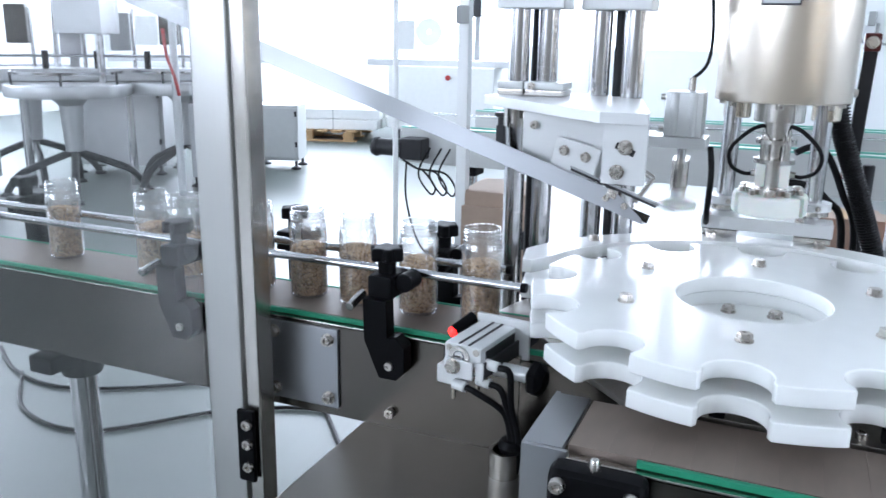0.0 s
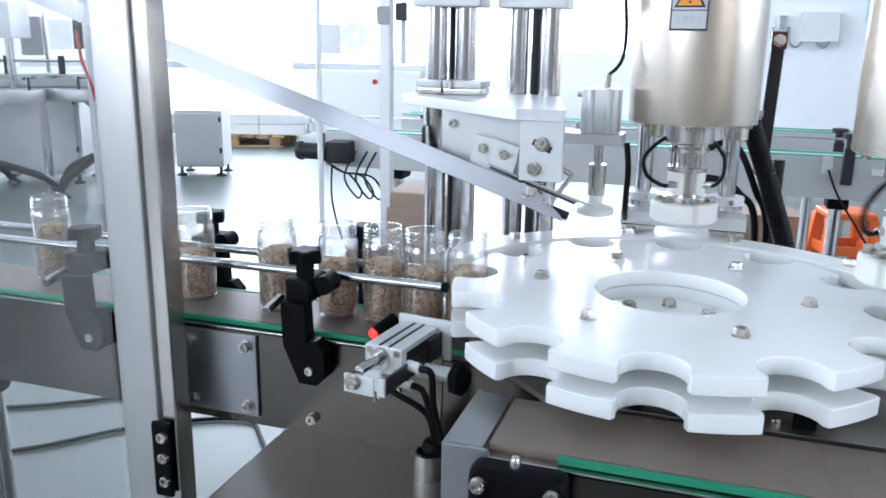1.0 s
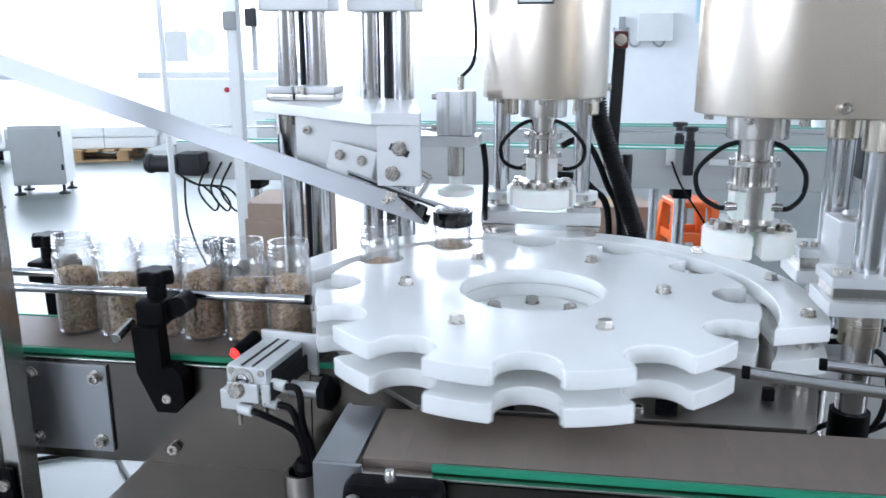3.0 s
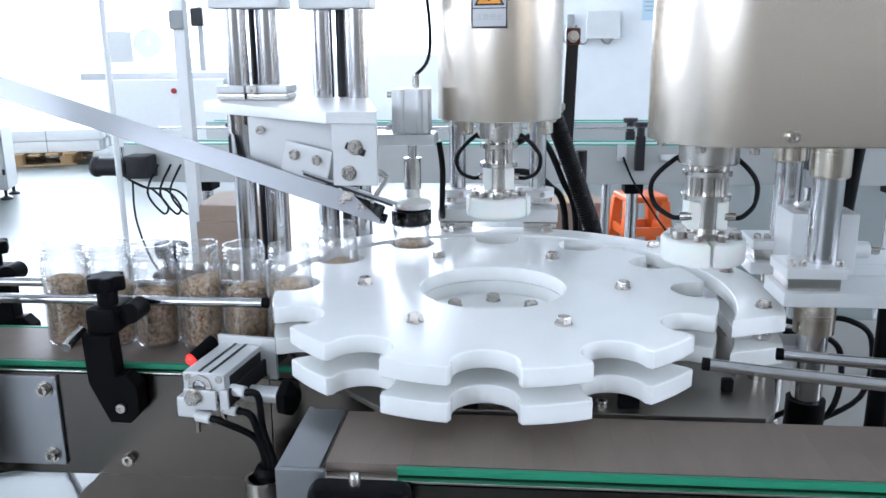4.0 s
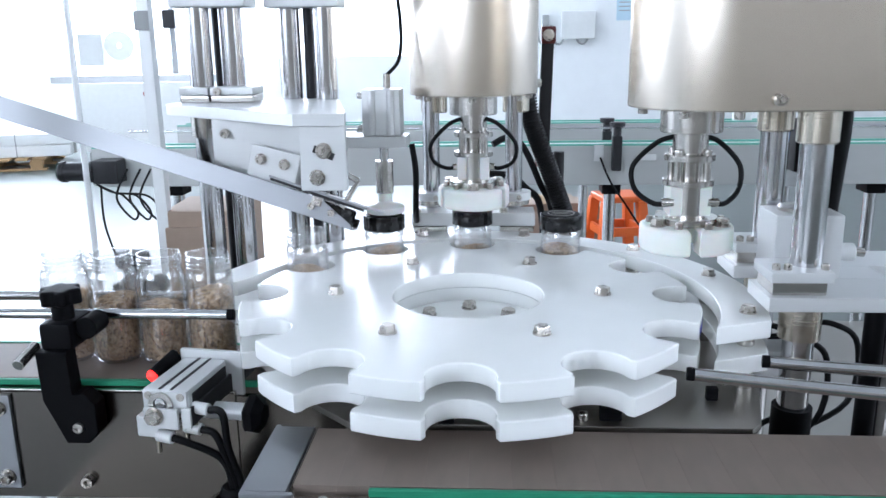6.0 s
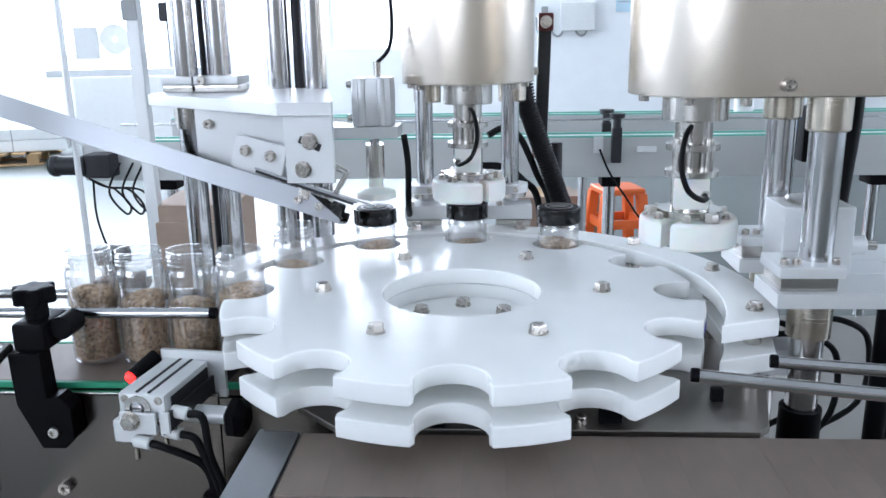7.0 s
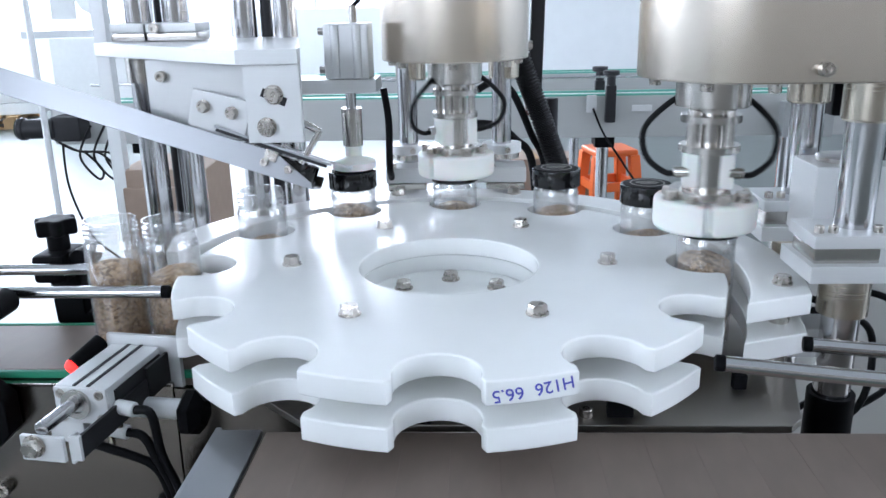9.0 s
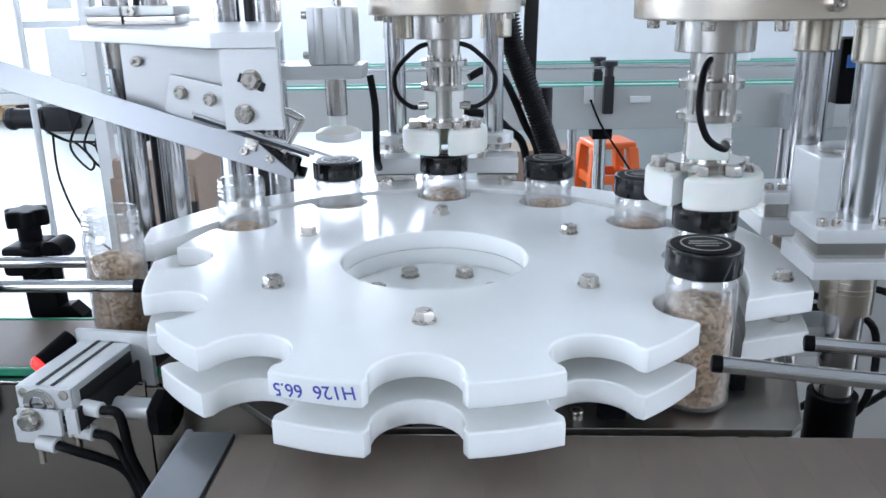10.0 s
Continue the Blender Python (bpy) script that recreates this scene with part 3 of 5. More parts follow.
    for sx in (1, -1):
        part("air_hose", sweep(bmesh.new(), [(0.018 * sx, 0.004, -0.034), (0.036 * sx, 0.010, -0.042), (0.060 * sx, 0.014, -0.068), (0.058 * sx, 0.006, -0.094), (0.040 * sx, -0.010, -0.107), (0.026 * sx, -0.015, -0.106)], 0.0030, 10), RUBBER, s, "curved black air hose")
        part("fitting", R((0.018 * sx, -0.0152, -0.105), (0.031 * sx, -0.0125, -0.106), 0.0052), BRIGHT, s)
    SPINDLES.append(s)
    return h


JAWS, SPINDLES = [], []
HEAD_A = capping_head(pose(0.002, PITCH + 0.004, UP, 0, 0, 90), "brushed stainless capping head over the star wheel's back")
HEAD_B = capping_head(pose(0.249, 0.0, UP, 0, 0, 0), "brushed stainless capping head over the star wheel's exit side")


def head_sign(head):
    """A silver plate with an amber triangle over a caption, on the housing's curved front."""
    turn = pose(0.022, 0, 0, 0, 0, -8) @ pose(-0.0935, 0, -0.011, 90, 0, -90)
    part("caption_plate", B((0, 0.178, 0), (0.0495, 0.078, 0.002), 0.0006), SIGN, head, "silver caption plate", turn)
    rim = bmesh.new()
    for c, size in (((0, 0.1405), (0.0495, 0.0022)), ((0, 0.1655), (0.0495, 0.0012)), ((-0.0238, 0.178), (0.0018, 0.078)), ((0.0238, 0.178), (0.0018, 0.078))):
        box(rim, (*c, 0.0013), (*size, 0.0006))
    part("plate_rim", rim, DARK, head, "", turn)
    me = text_mesh("注意安全", 0.0095)
    me.materials.append(GREY)
    w = new("caption", me)
    w.parent, w.matrix_basis = head, turn @ pose(0, 0.1535, 0.0013)
    part("triangle", slab(bmesh.new(), [(-0.021, 0.169), (0.021, 0.169), (0.0, 0.206)], 0.0008, 0.0014), INK, head, "black bordered amber triangle", turn)
    part("triangle_face", slab(bmesh.new(), [(-0.0165, 0.1715), (0.0165, 0.1715), (0.0, 0.2005)], 0.0015, 0.0018), YELLOW, head, "", turn)
    part("triangle_mark", slab(bmesh.new(), [(-0.0012, 0.180), (0.0012, 0.180), (0.002, 0.192), (-0.002, 0.192)], 0.0019, 0.0023), INK, head, "", turn)
    part("triangle_dot", slab(bmesh.new(), [(-0.0015, 0.1745), (0.0015, 0.1745), (0.0015, 0.1775), (-0.0015, 0.1775)], 0.0019, 0.0023), INK, head, "", turn)


head_sign(HEAD_A)


def column(x, y, z0, z1, r, clamp_z, parent):
    part("column", R((x, y, z0), (x, y, z1), r, 32), CHROME, parent, "polished chrome column")
    if clamp_z:
        part("clamp_ring", lathe(bmesh.new(), [(r, 0), (r + 0.014, 0), (r + 0.014, 0.012), (r, 0.012)], 32, Matrix.Translation((x, y, clamp_z))), ALU, parent)
        part("collar", lathe(bmesh.new(), [(r, 0), (r + 0.011, 0), (r + 0.011, 0.008), (r, 0.008)], 32, Matrix.Translation((x, y, clamp_z - 0.008))), BRIGHT, parent)
        part("clamp_screw", socket(bmesh.new(), (x + 0.008, y - r - 0.013, clamp_z + 0.006), 0.004, 0.005, TO_FRONT), BOLT, parent)


def head_stand_a():
    s = thing("capping_stand", "twin chrome columns on an aluminium cross bar", "stand", group="capping stands")
    for x in (-0.067, 0.063):
        column(x, 0.362, DECK, 1.5, 0.0135, 1.041, s)
    part("cross_bar", B((0.0, 0.335, 1.0175), (0.19, 0.05, 0.021), 0.002), ALU, s)
    for x in (-0.067, 0.067):
        part("foot_block", B((x, 0.335, 1.002), (0.052, 0.05, 0.008), 0.001), BRIGHT, s)
        bm = hexbolt(bmesh.new(), (x - 0.02, 0.314, 1.0285), 0.006, 0.006)
        part("bolt", bm, BOLT, s)


def head_stand_b():
    s = thing("capping_stand", "twin chrome columns on an aluminium base plate", "stand", group="capping stands")
    for y in (-0.064, 0.064):
        column(0.362, y, DECK, 1.5, 0.0165, 0, s)
        part("flange", B((0.348, y - 0.004, 1.042), (0.064, 0.062, 0.012), 0.0025), ALU, s)
        part("flange_ring", B((0.348, y - 0.002, 1.0285), (0.056, 0.052, 0.015), 0.002), BRIGHT, s)
        for dx in (-0.024, -0.012, 0.026):
            bm = socket(bmesh.new(), (0.348 + dx, y - 0.022, 1.048), 0.0042, 0.006)
            part("bolt", bm, BOLT, s)
        part("lower_bushing", lathe(bmesh.new(), [(0.0165, 0.0), (0.022, 0.0), (0.022, 0.04), (0.0165, 0.04)], 32, Matrix.Translation((0.362, y, 0.966))), BRASS, s)
    part("base_plate", B((0.47, -0.064, 1.0135), (0.31, 0.074, 0.0155), 0.0015), ALU, s)
    part("base_plate", B((0.47, 0.064, 1.0135), (0.31, 0.074, 0.0155), 0.0015), ALU, s)
    part("cross_plate", B((0.41, 0.0, 1.0135), (0.12, 0.053, 0.0155), 0.0015), ALU, s)
    part("guide_block", B((0.378, 0.004, 1.057), (0.074, 0.062, 0.072), 0.0025), ALU, s, "pale aluminium guide block")
    part("block_cap", lathe(bmesh.new(), [(0, 0), (0.026, 0), (0.026, 0.004), (0, 0.004)], 30, Matrix.Translation((0.378, 0.004, 1.0935))), BRIGHT, s)
    part("lift_rod", R((0.392, 0.008, 1.097), (0.392, 0.008, 1.4), 0.0095, 24), BRIGHT, s)
    part("cylinder_fitting", R((0.416, -0.01, 1.048), (0.434, -0.01, 1.048), 0.010), ALU, s)
    part("fitting_tip", R((0.434, -0.01, 1.048), (0.446, -0.01, 1.047), 0.005), BRIGHT, s)
    part("valve", B((0.410, 0.10, 1.155), (0.030, 0.03, 0.064), 0.004), PLASTIC, s, "black valve body")
    part("valve_label", B((0.410, 0.0835, 1.165), (0.018, 0.002, 0.012)), BLUE, s)
    part("hose", sweep(bmesh.new(), [(0.43, 0.06, 1.32), (0.436, 0.055, 1.2), (0.432, 0.055, 1.12), (0.428, 0.062, 1.025)], 0.010, 12), RUBBER, s)
    far = thing("support_column", "chrome column with black sleeve beside the exit", "column")
    part("column", R((0.466, -0.045, DECK), (0.466, -0.045, 1.005), 0.010), CHROME, far)
    part("sleeve", R((0.447, -0.052, DECK), (0.447, -0.052, 1.005), 0.011), PLASTIC, far)
    part("foot_sleeve", lathe(bmesh.new(), [(0.0168, 0), (0.0215, 0), (0.0215, 0.12), (0.0168, 0.12)], 28, Matrix.Translation((0.362, -0.064, DECK))), PLASTIC, far)
    for k, (x, y) in enumerate(((0.33, 0.02), (0.345, -0.02), (0.40, 0.03))):
        part("cable", sweep(bmesh.new(), [(x, y, 0.95), (x + 0.03, y - 0.02, 0.955), (x + 0.06, y - 0.02, 0.93), (x + 0.05, y - 0.03, 0.86), (x - 0.03, y - 0.05, 0.82), (x - 0.06, y - 0.04, DECK)], 0.0035, 10), RUBBER, far)
    part("side_cylinder", B((0.345, -0.03, 0.93), (0.05, 0.05, 0.03), 0.004), ALU, far)


head_stand_a()
head_stand_b()

# ---- cap chute and its stand ----


def chute_stand():
    s = thing("chute_stand", "two pairs of tall chrome columns with clamps", "stand")
    for x, y in ((-0.386, 0.246), (-0.344, 0.262), (-0.272, 0.312), (-0.216, 0.296)):
        part("column", R((x, y, DECK), (x, y, 1.62), 0.0165, 32), CHROME, s)
    for x, y in ((-0.365, 0.256), (-0.244, 0.304)):
        part("lead_screw", R((x, y + 0.012, DECK), (x, y + 0.012, 1.62), 0.007, 16), DARK, s)
        part("top_block", B((x, y, 1.365), (0.108, 0.062, 0.06), 0.003), ALU, s)
        part("nut", R((x + 0.006, y - 0.03, 1.168), (x + 0.006, y - 0.03, 1.189), 0.011), BRIGHT, s)
    for x, y in ((-0.386, 0.246), (-0.344, 0.262)):
        part("bushing", lathe(bmesh.new(), [(0.0168, 0), (0.0205, 0), (0.0205, 0.034), (0.0168, 0.034)], 28, Matrix.Translation((x, y, 1.155))), BRIGHT, s)
    for x, w in ((-0.392, 0.042), (-0.338, 0.062)):
        part("clamp_half", B((x, 0.252, 1.2205), (w, 0.056, 0.011), 0.002), ALU, s)
        part("clamp_base", B((x, 0.252, 1.2095), (w, 0.05, 0.010), 0.002), BRIGHT, s)
    part("web_plate", B((-0.268, 0.150, 1.142), (0.150, 0.008, 0.092), 0.0015), ALU, s, "", pose(0, 0, 0))
    part("web_screw", socket(bmesh.new(), (-0.325, 0.146, 1.170), 0.006, 0.008, TO_FRONT), BOLT, s)
    part("under_disc", R((-0.235, 0.21, 1.176), (-0.235, 0.21, 1.189), 0.018), BRIGHT, s)
    part("clamp_screw", socket(bmesh.new(), (-0.356, 0.2205, 1.2205), 0.006, 0.005, TO_FRONT), BOLT, s)
    part("arm_plate", slab(bmesh.new(), [(-0.43, 0.215), (-0.205, 0.026), (-0.144, 0.026), (-0.148, 0.06), (-0.208, 0.335), (-0.42, 0.335)], 1.189, 1.204, 0.001), ALU, s, "flat aluminium arm plate")
    b = part("bracket", B((-0.172, 0.036, 1.151), (0.056, 0.008, 0.078), 0.0015), ALU, s, "upright aluminium bracket with slotted bolt")
    part("bracket_web", B((-0.196, 0.075, 1.160), (0.006, 0.075, 0.056), 0.001), ALU, s)
    for x, z, r in ((-0.171, 1.160, 0.0085), (-0.180, 1.128, 0.0085)):
        part("bolt", hexbolt(bmesh.new(), (x, 0.032, z), r, 0.010, TO_FRONT), BOLT, s)
    slot = bmesh.new()
    box(slot, (-0.171, 0.0318, 1.1575), (0.026, 0.002, 0.0085), 0.0, pose(0, 0, 0, 0, 24, 0))
    part("slot", slot, DARK, s)
    # tilted plate that grips the chute
    tilt = pose(-0.258, 0.128, 1.128, 0, 14, 0)
    part("grip_plate", B((0, 0, 0), (0.066, 0.005, 0.046), 0.002), ALU, s, "tilted grip plate", tilt)
    for x in (-0.018, 0.014):
        bm = hexbolt(bmesh.new(), (0, 0, 0), 0.0065, 0.009, TO_FRONT)
        part("bolt", bm, BOLT, s, "", tilt @ pose(x, -0.0025, 0.006))


chute_stand()
SLOPE = math.degrees(math.atan2(0.163, 0.495))      # fall of the chute
CHUTE = pose(-0.158, 0.152, 1.038, 0, SLOPE, 0) @ pose(0, 0, 0, -13, 0, 0)      # its low end; -x runs up the slope


def cap_chute():
    c = thing("cap_chute", "long sloping bare steel cap chute with raised sides", "chute")
    n = 2.3
    part("bed", B((-n / 2, 0, 0.0), (n, 0.074, 0.003)), STEEL, c, "", CHUTE)
    side = slab(bmesh.new(), [(-n, -0.0015), (0.0, -0.0015), (-0.004, 0.005), (-0.052, 0.0262), (-n, 0.0262)], -0.0015, 0.0015, 0.0004, m=pose(0, -0.0375, 0, 90, 0, 0))
    part("side_plate", side, SATIN, c, "", CHUTE)
    part("side_plate", B((-n / 2, 0.0375, 0.006), (n, 0.003, 0.014), 0.0008), STEEL, c, "", CHUTE)
    part("hold_down", B((-0.058, -0.030, 0.0312), (0.135, 0.016, 0.003), 0.0008), SATIN, c, "", CHUTE @ pose(0, 0, 0, 0, 1.2, 0))
    part("hold_down_edge", B((-0.058, -0.0365, 0.0280), (0.13, 0.003, 0.0035), 0.0006), DARK, c, "", CHUTE @ pose(0, 0, 0, 0, 1.2, 0))
    part("stand_off", B((-0.055, -0.0385, 0.021), (0.014, 0.005, 0.012), 0.001), BOLT, c, "", CHUTE)
    for k in range(3):
        part("spring", sweep(bmesh.new(), [(-0.085 + 0.018 * k + 0.0022 * math.cos(1.57 * i), -0.012 + 0.0022 * math.sin(1.57 * i), 0.033 + 0.0011 * i) for i in range(28)], 0.0007, 6, 2), BRIGHT, c, "thin coil spring", CHUTE)
    part("hold_down", B((-0.055, 0.028, 0.0335), (0.17, 0.014, 0.003), 0.001), ALU, c, "", CHUTE)
    for x in (-0.032, -0.06):
        part("bolt", socket(bmesh.new(), (x, -0.0385, 0.012), 0.0048, 0.006, TO_FRONT), BOLT, c, "", CHUTE)
    part("spring_post", sweep(bmesh.new(), [(-0.06, -0.02, 0.036), (-0.05, -0.03, 0.062), (-0.03, -0.03, 0.066), (-0.012, -0.03, 0.063)], 0.004, 10), BRIGHT, c, "", CHUTE)
    part("press_arm", R((-0.012, -0.03, 0.064), (-0.022, -0.032, 0.022), 0.0035), BRIGHT, c, "", CHUTE)


cap_chute()


def presser():
    p = thing("air_cylinder", "compact aluminium air cylinder on a bracket arm", "air cylinder")
    bm = B((-0.124, 0.228, 1.190), (0.053, 0.05, 0.064), 0.003)
    for dx in (-0.013, 0.013):
        rod(bm, (-0.124 + dx, 0.2025, 1.159), (-0.124 + dx, 0.2025, 1.221), 0.0052, 12)
    part("body", bm, ALU, p)
    part("arm", B((-0.142, 0.228, 1.150), (0.105, 0.058, 0.0155), 0.001), ALU, p)
    part("arm_stay", B((-0.20, 0.262, 1.150), (0.06, 0.03, 0.0155), 0.001), ALU, p)
    for z in (1.168, 1.213):
        part("fitting", R((-0.151, 0.22, z), (-0.159, 0.22, z), 0.0045), BRIGHT, p)
    part("top_fitting", R((-0.118, 0.228, 1.222), (-0.118, 0.228, 1.242), 0.005), BRIGHT, p)
    part("air_line", sweep(bmesh.new(), [(-0.118, 0.228, 1.24), (-0.10, 0.23, 1.262), (-0.098, 0.24, 1.31), (-0.11, 0.26, 1.40)], 0.0026, 8), RUBBER, p)
    ram = part("ram", lathe(bmesh.new(), [(0, 0.0), (0.021, 0.0), (0.027, 0.002), (0.027, 0.010), (0.022, 0.013), (0.012, 0.016), (0.010, 0.018), (0.010, 0.030), (0.0, 0.030)], 36), POM, p, "white nylon press pad", pose(-0.124, 0.222, 1.050))
    part("sleeve", lathe(bmesh.new(), [(0, 0.030), (0.0125, 0.030), (0.0125, 0.076), (0, 0.076)], 28), BRIGHT, ram)
    part("shaft", lathe(bmesh.new(), [(0, 0.076), (0.0065, 0.076), (0.0065, 0.12), (0, 0.12)], 20), CHROME, ram)
    return ram


RAM = presser()

# ---- sensor and stop cylinder beside the infeed ----


PISTON = []


def stop_cylinder():
    s = thing("stop_cylinder", "small aluminium air cylinder with end plate and hoses", "air cylinder")
    m = pose(-0.302, -0.118, 0.922, 0, 0, -8)
    part("mount_plate", B((0.006, 0.048, -0.004), (0.074, 0.006, 0.06), 0.001), ALU, s, "", m)
    bm = bmesh.new()
    box(bm, (0, 0.0, 0), (0.05, 0.088, 0.034), 0.002)
    part("body", bm, ALU, s, "", m)
    for x in (-0.0065, 0.0065):
        part("slot", B((x, 0.0, 0.0172), (0.0032, 0.087, 0.001)), DARK, s, "", m)
    for x, z in ((-0.018, 0.011), (0.018, 0.011), (-0.018, -0.011), (0.018, -0.011)):
        part("screw", socket(bmesh.new(), (x, -0.0465, z), 0.0042, 0.002, TO_FRONT), BOLT, s, "", m)
    part("side_face", B((0.0255, 0.002, 0.0), (0.001, 0.076, 0.022)), DARK, s, "", m)
    part("front_cover", B((0.0, -0.0455, 0.0), (0.049, 0.003, 0.033), 0.001), ALU, s, "", m)
    part("bore_ring", lathe(bmesh.new(), [(0.008, 0), (0.0135, 0), (0.0135, 0.003), (0.008, 0.003)], 32, pose(-0.004, -0.047, 0.002, 90, 0, 0)), BRIGHT, s, "", m)
    f = part("piston_plate", B((-0.002, -0.064, -0.011), (0.038, 0.004, 0.022), 0.001), ALU, s, "bent piston end plate", m)
    part("nut", hexbolt(bmesh.new(), (-0.008, -0.0665, -0.008), 0.0085, 0.008, TO_FRONT), BOLT, f)
    part("rod", R((-0.004, -0.0615, 0.004), (-0.004, -0.001, 0.004), 0.006), CHROME, f)
    part("plate_lip", B((0.0215, -0.058, -0.012), (0.003, 0.010, 0.024), 0.0006), ALU, f)
    part("slide_bar", B((0.0285, -0.005, -0.010), (0.003, 0.112, 0.02), 0.0006), DARK, f, "dark steel slide bar")
    part("bar_edge", B((0.0262, -0.0615, -0.010), (0.0078, 0.0035, 0.022), 0.0006), ALU, f)
    part("gate", B((0.030, 0.066, -0.004), (0.003, 0.05, 0.03), 0.0006), DARK, f, "dark steel gate blade")
    PISTON.append((f, m @ pose(0, 0.011, 0)))
    part("side_block", B((-0.024, -0.014, -0.03), (0.034, 0.05, 0.024), 0.003), ALU, s, "", m)
    part("side_rod", R((-0.04, 0.002, -0.025), (0.085, 0.004, -0.025), 0.0095), ALU, s, "", m)
    for x, y, z in ((0.026, -0.036, -0.004), (-0.012, -0.046, -0.034), (0.012, -0.03, -0.03)):
        part("fitting", R((x, y, z), (x + 0.018, y - 0.002, z - 0.001), 0.0065), WHITE, s, "", m)
        part("fitting_tail", R((x, y, z - 0.006), (x, y, z - 0.02), 0.0028), BRASS, s, "", m)
    knob = lathe(bmesh.new(), [(0, 0), (0.017, 0), (0.022, 0.004), (0.022, 0.012), (0.012, 0.02), (0, 0.02)], 6, pose(0.068, 0.0, -0.025, 0, 90, 0))
    part("clamp_knob", knob, PLASTIC, s, "", m)
    part("bracket", B((-0.038, 0.02, -0.02), (0.012, 0.02, 0.05), 0.003), PLASTIC, s, "", m)
    for a, b in (((0.044, -0.038, -0.005), 0.006), ((0.006, -0.048, -0.035), -0.004), ((0.03, -0.032, -0.031), 0.001)):
        e = m @ Vector(a)
        part("hose", sweep(bmesh.new(), [e, e + Vector((0.014, -0.001, -0.004)), (-0.256 + b, -0.152, 0.862 + b), (-0.249 + b, -0.142, 0.825), (-0.250 + b, -0.136, 0.795), (-0.252 + b, -0.135, 0.770)], 0.0040, 14), RUBBER, s)
    grommet = thing("cable_gland", "short steel pipe stub with black bundled hoses", "pipe stub")
    part("pipe", lathe(bmesh.new(), [(0.015, 0), (0.019, 0), (0.019, 0.034), (0.015, 0.034)], 28, Matrix.Translation((-0.262, -0.135, DECK))), BRIGHT, grommet)
    part("tie", lathe(bmesh.new(), [(0, 0), (0.014, 0), (0.017, 0.008), (0.013, 0.016), (0, 0.016)], 16, Matrix.Translation((-0.253, -0.135, DECK + 0.034))), PLASTIC, grommet)
    z = thing("photo_sensor", "black photo sensor with a lit red lamp", "sensor")
    part("body", R((-0.349, -0.092, 0.926), (-0.332, -0.066, 0.940), 0.008), PLASTIC, z)
    part("lamp", lathe(bmesh.new(), [(0, 0), (0.0072, 0), (0.007, 0.003), (0.0045, 0.006), (0, 0.0072)], 20, look((-0.3495, -0.0925, 0.9258), (-0.332, -0.066, 0.940))), LED, z)
    part("stem", R((-0.349, -0.09, 0.895), (-0.349, -0.09, 0.921), 0.006), PLASTIC, z)
    part("bracket", B((-0.352, -0.086, 0.888), (0.024, 0.012, 0.03), 0.002), PLASTIC, z)


stop_cylinder()

# ---- safety frame ----


def safety_frame():
    f = thing("safety_frame", "stainless guard frame with posts and clear panel", "guard frame")
    part("post", B((-0.668, -0.125, 0.95), (0.058, 0.058, 1.9), 0.005), POST, f, "square stainless tube post")
    part("post_trim", B((-0.627, -0.130, 0.95), (0.0235, 0.036, 1.9), 0.004), BRIGHT, f)
    part("hinge", B((-0.634, -0.156, 0.73), (0.028, 0.008, 0.11), 0.004), PLASTIC, f, "black door hinge")
    for z in (0.70, 0.735, 0.765):
        part("hinge_screw", socket(bmesh.new(), (-0.629, -0.160, z), 0.0075, 0.006, TO_FRONT), BOLT, f)
    pane = part("panel", B((-1.37, -0.145, 1.15), (1.32, 0.005, 1.45)), ACRYLIC, f, "clear acrylic guard panel")
    pane.visible_shadow = False
    part("post", B((-2.06, -0.145, 0.95), (0.058, 0.058, 1.9), 0.005), POST, f)
    part("post", B((-0.795, 1.05, 0.95), (0.03, 0.03, 1.9), 0.003), ALU, f)
    part("hinge", B((-0.795, 1.026, 1.345), (0.035, 0.008, 0.045), 0.003), GREY, f)


safety_frame()
# ---- behind the machine ----


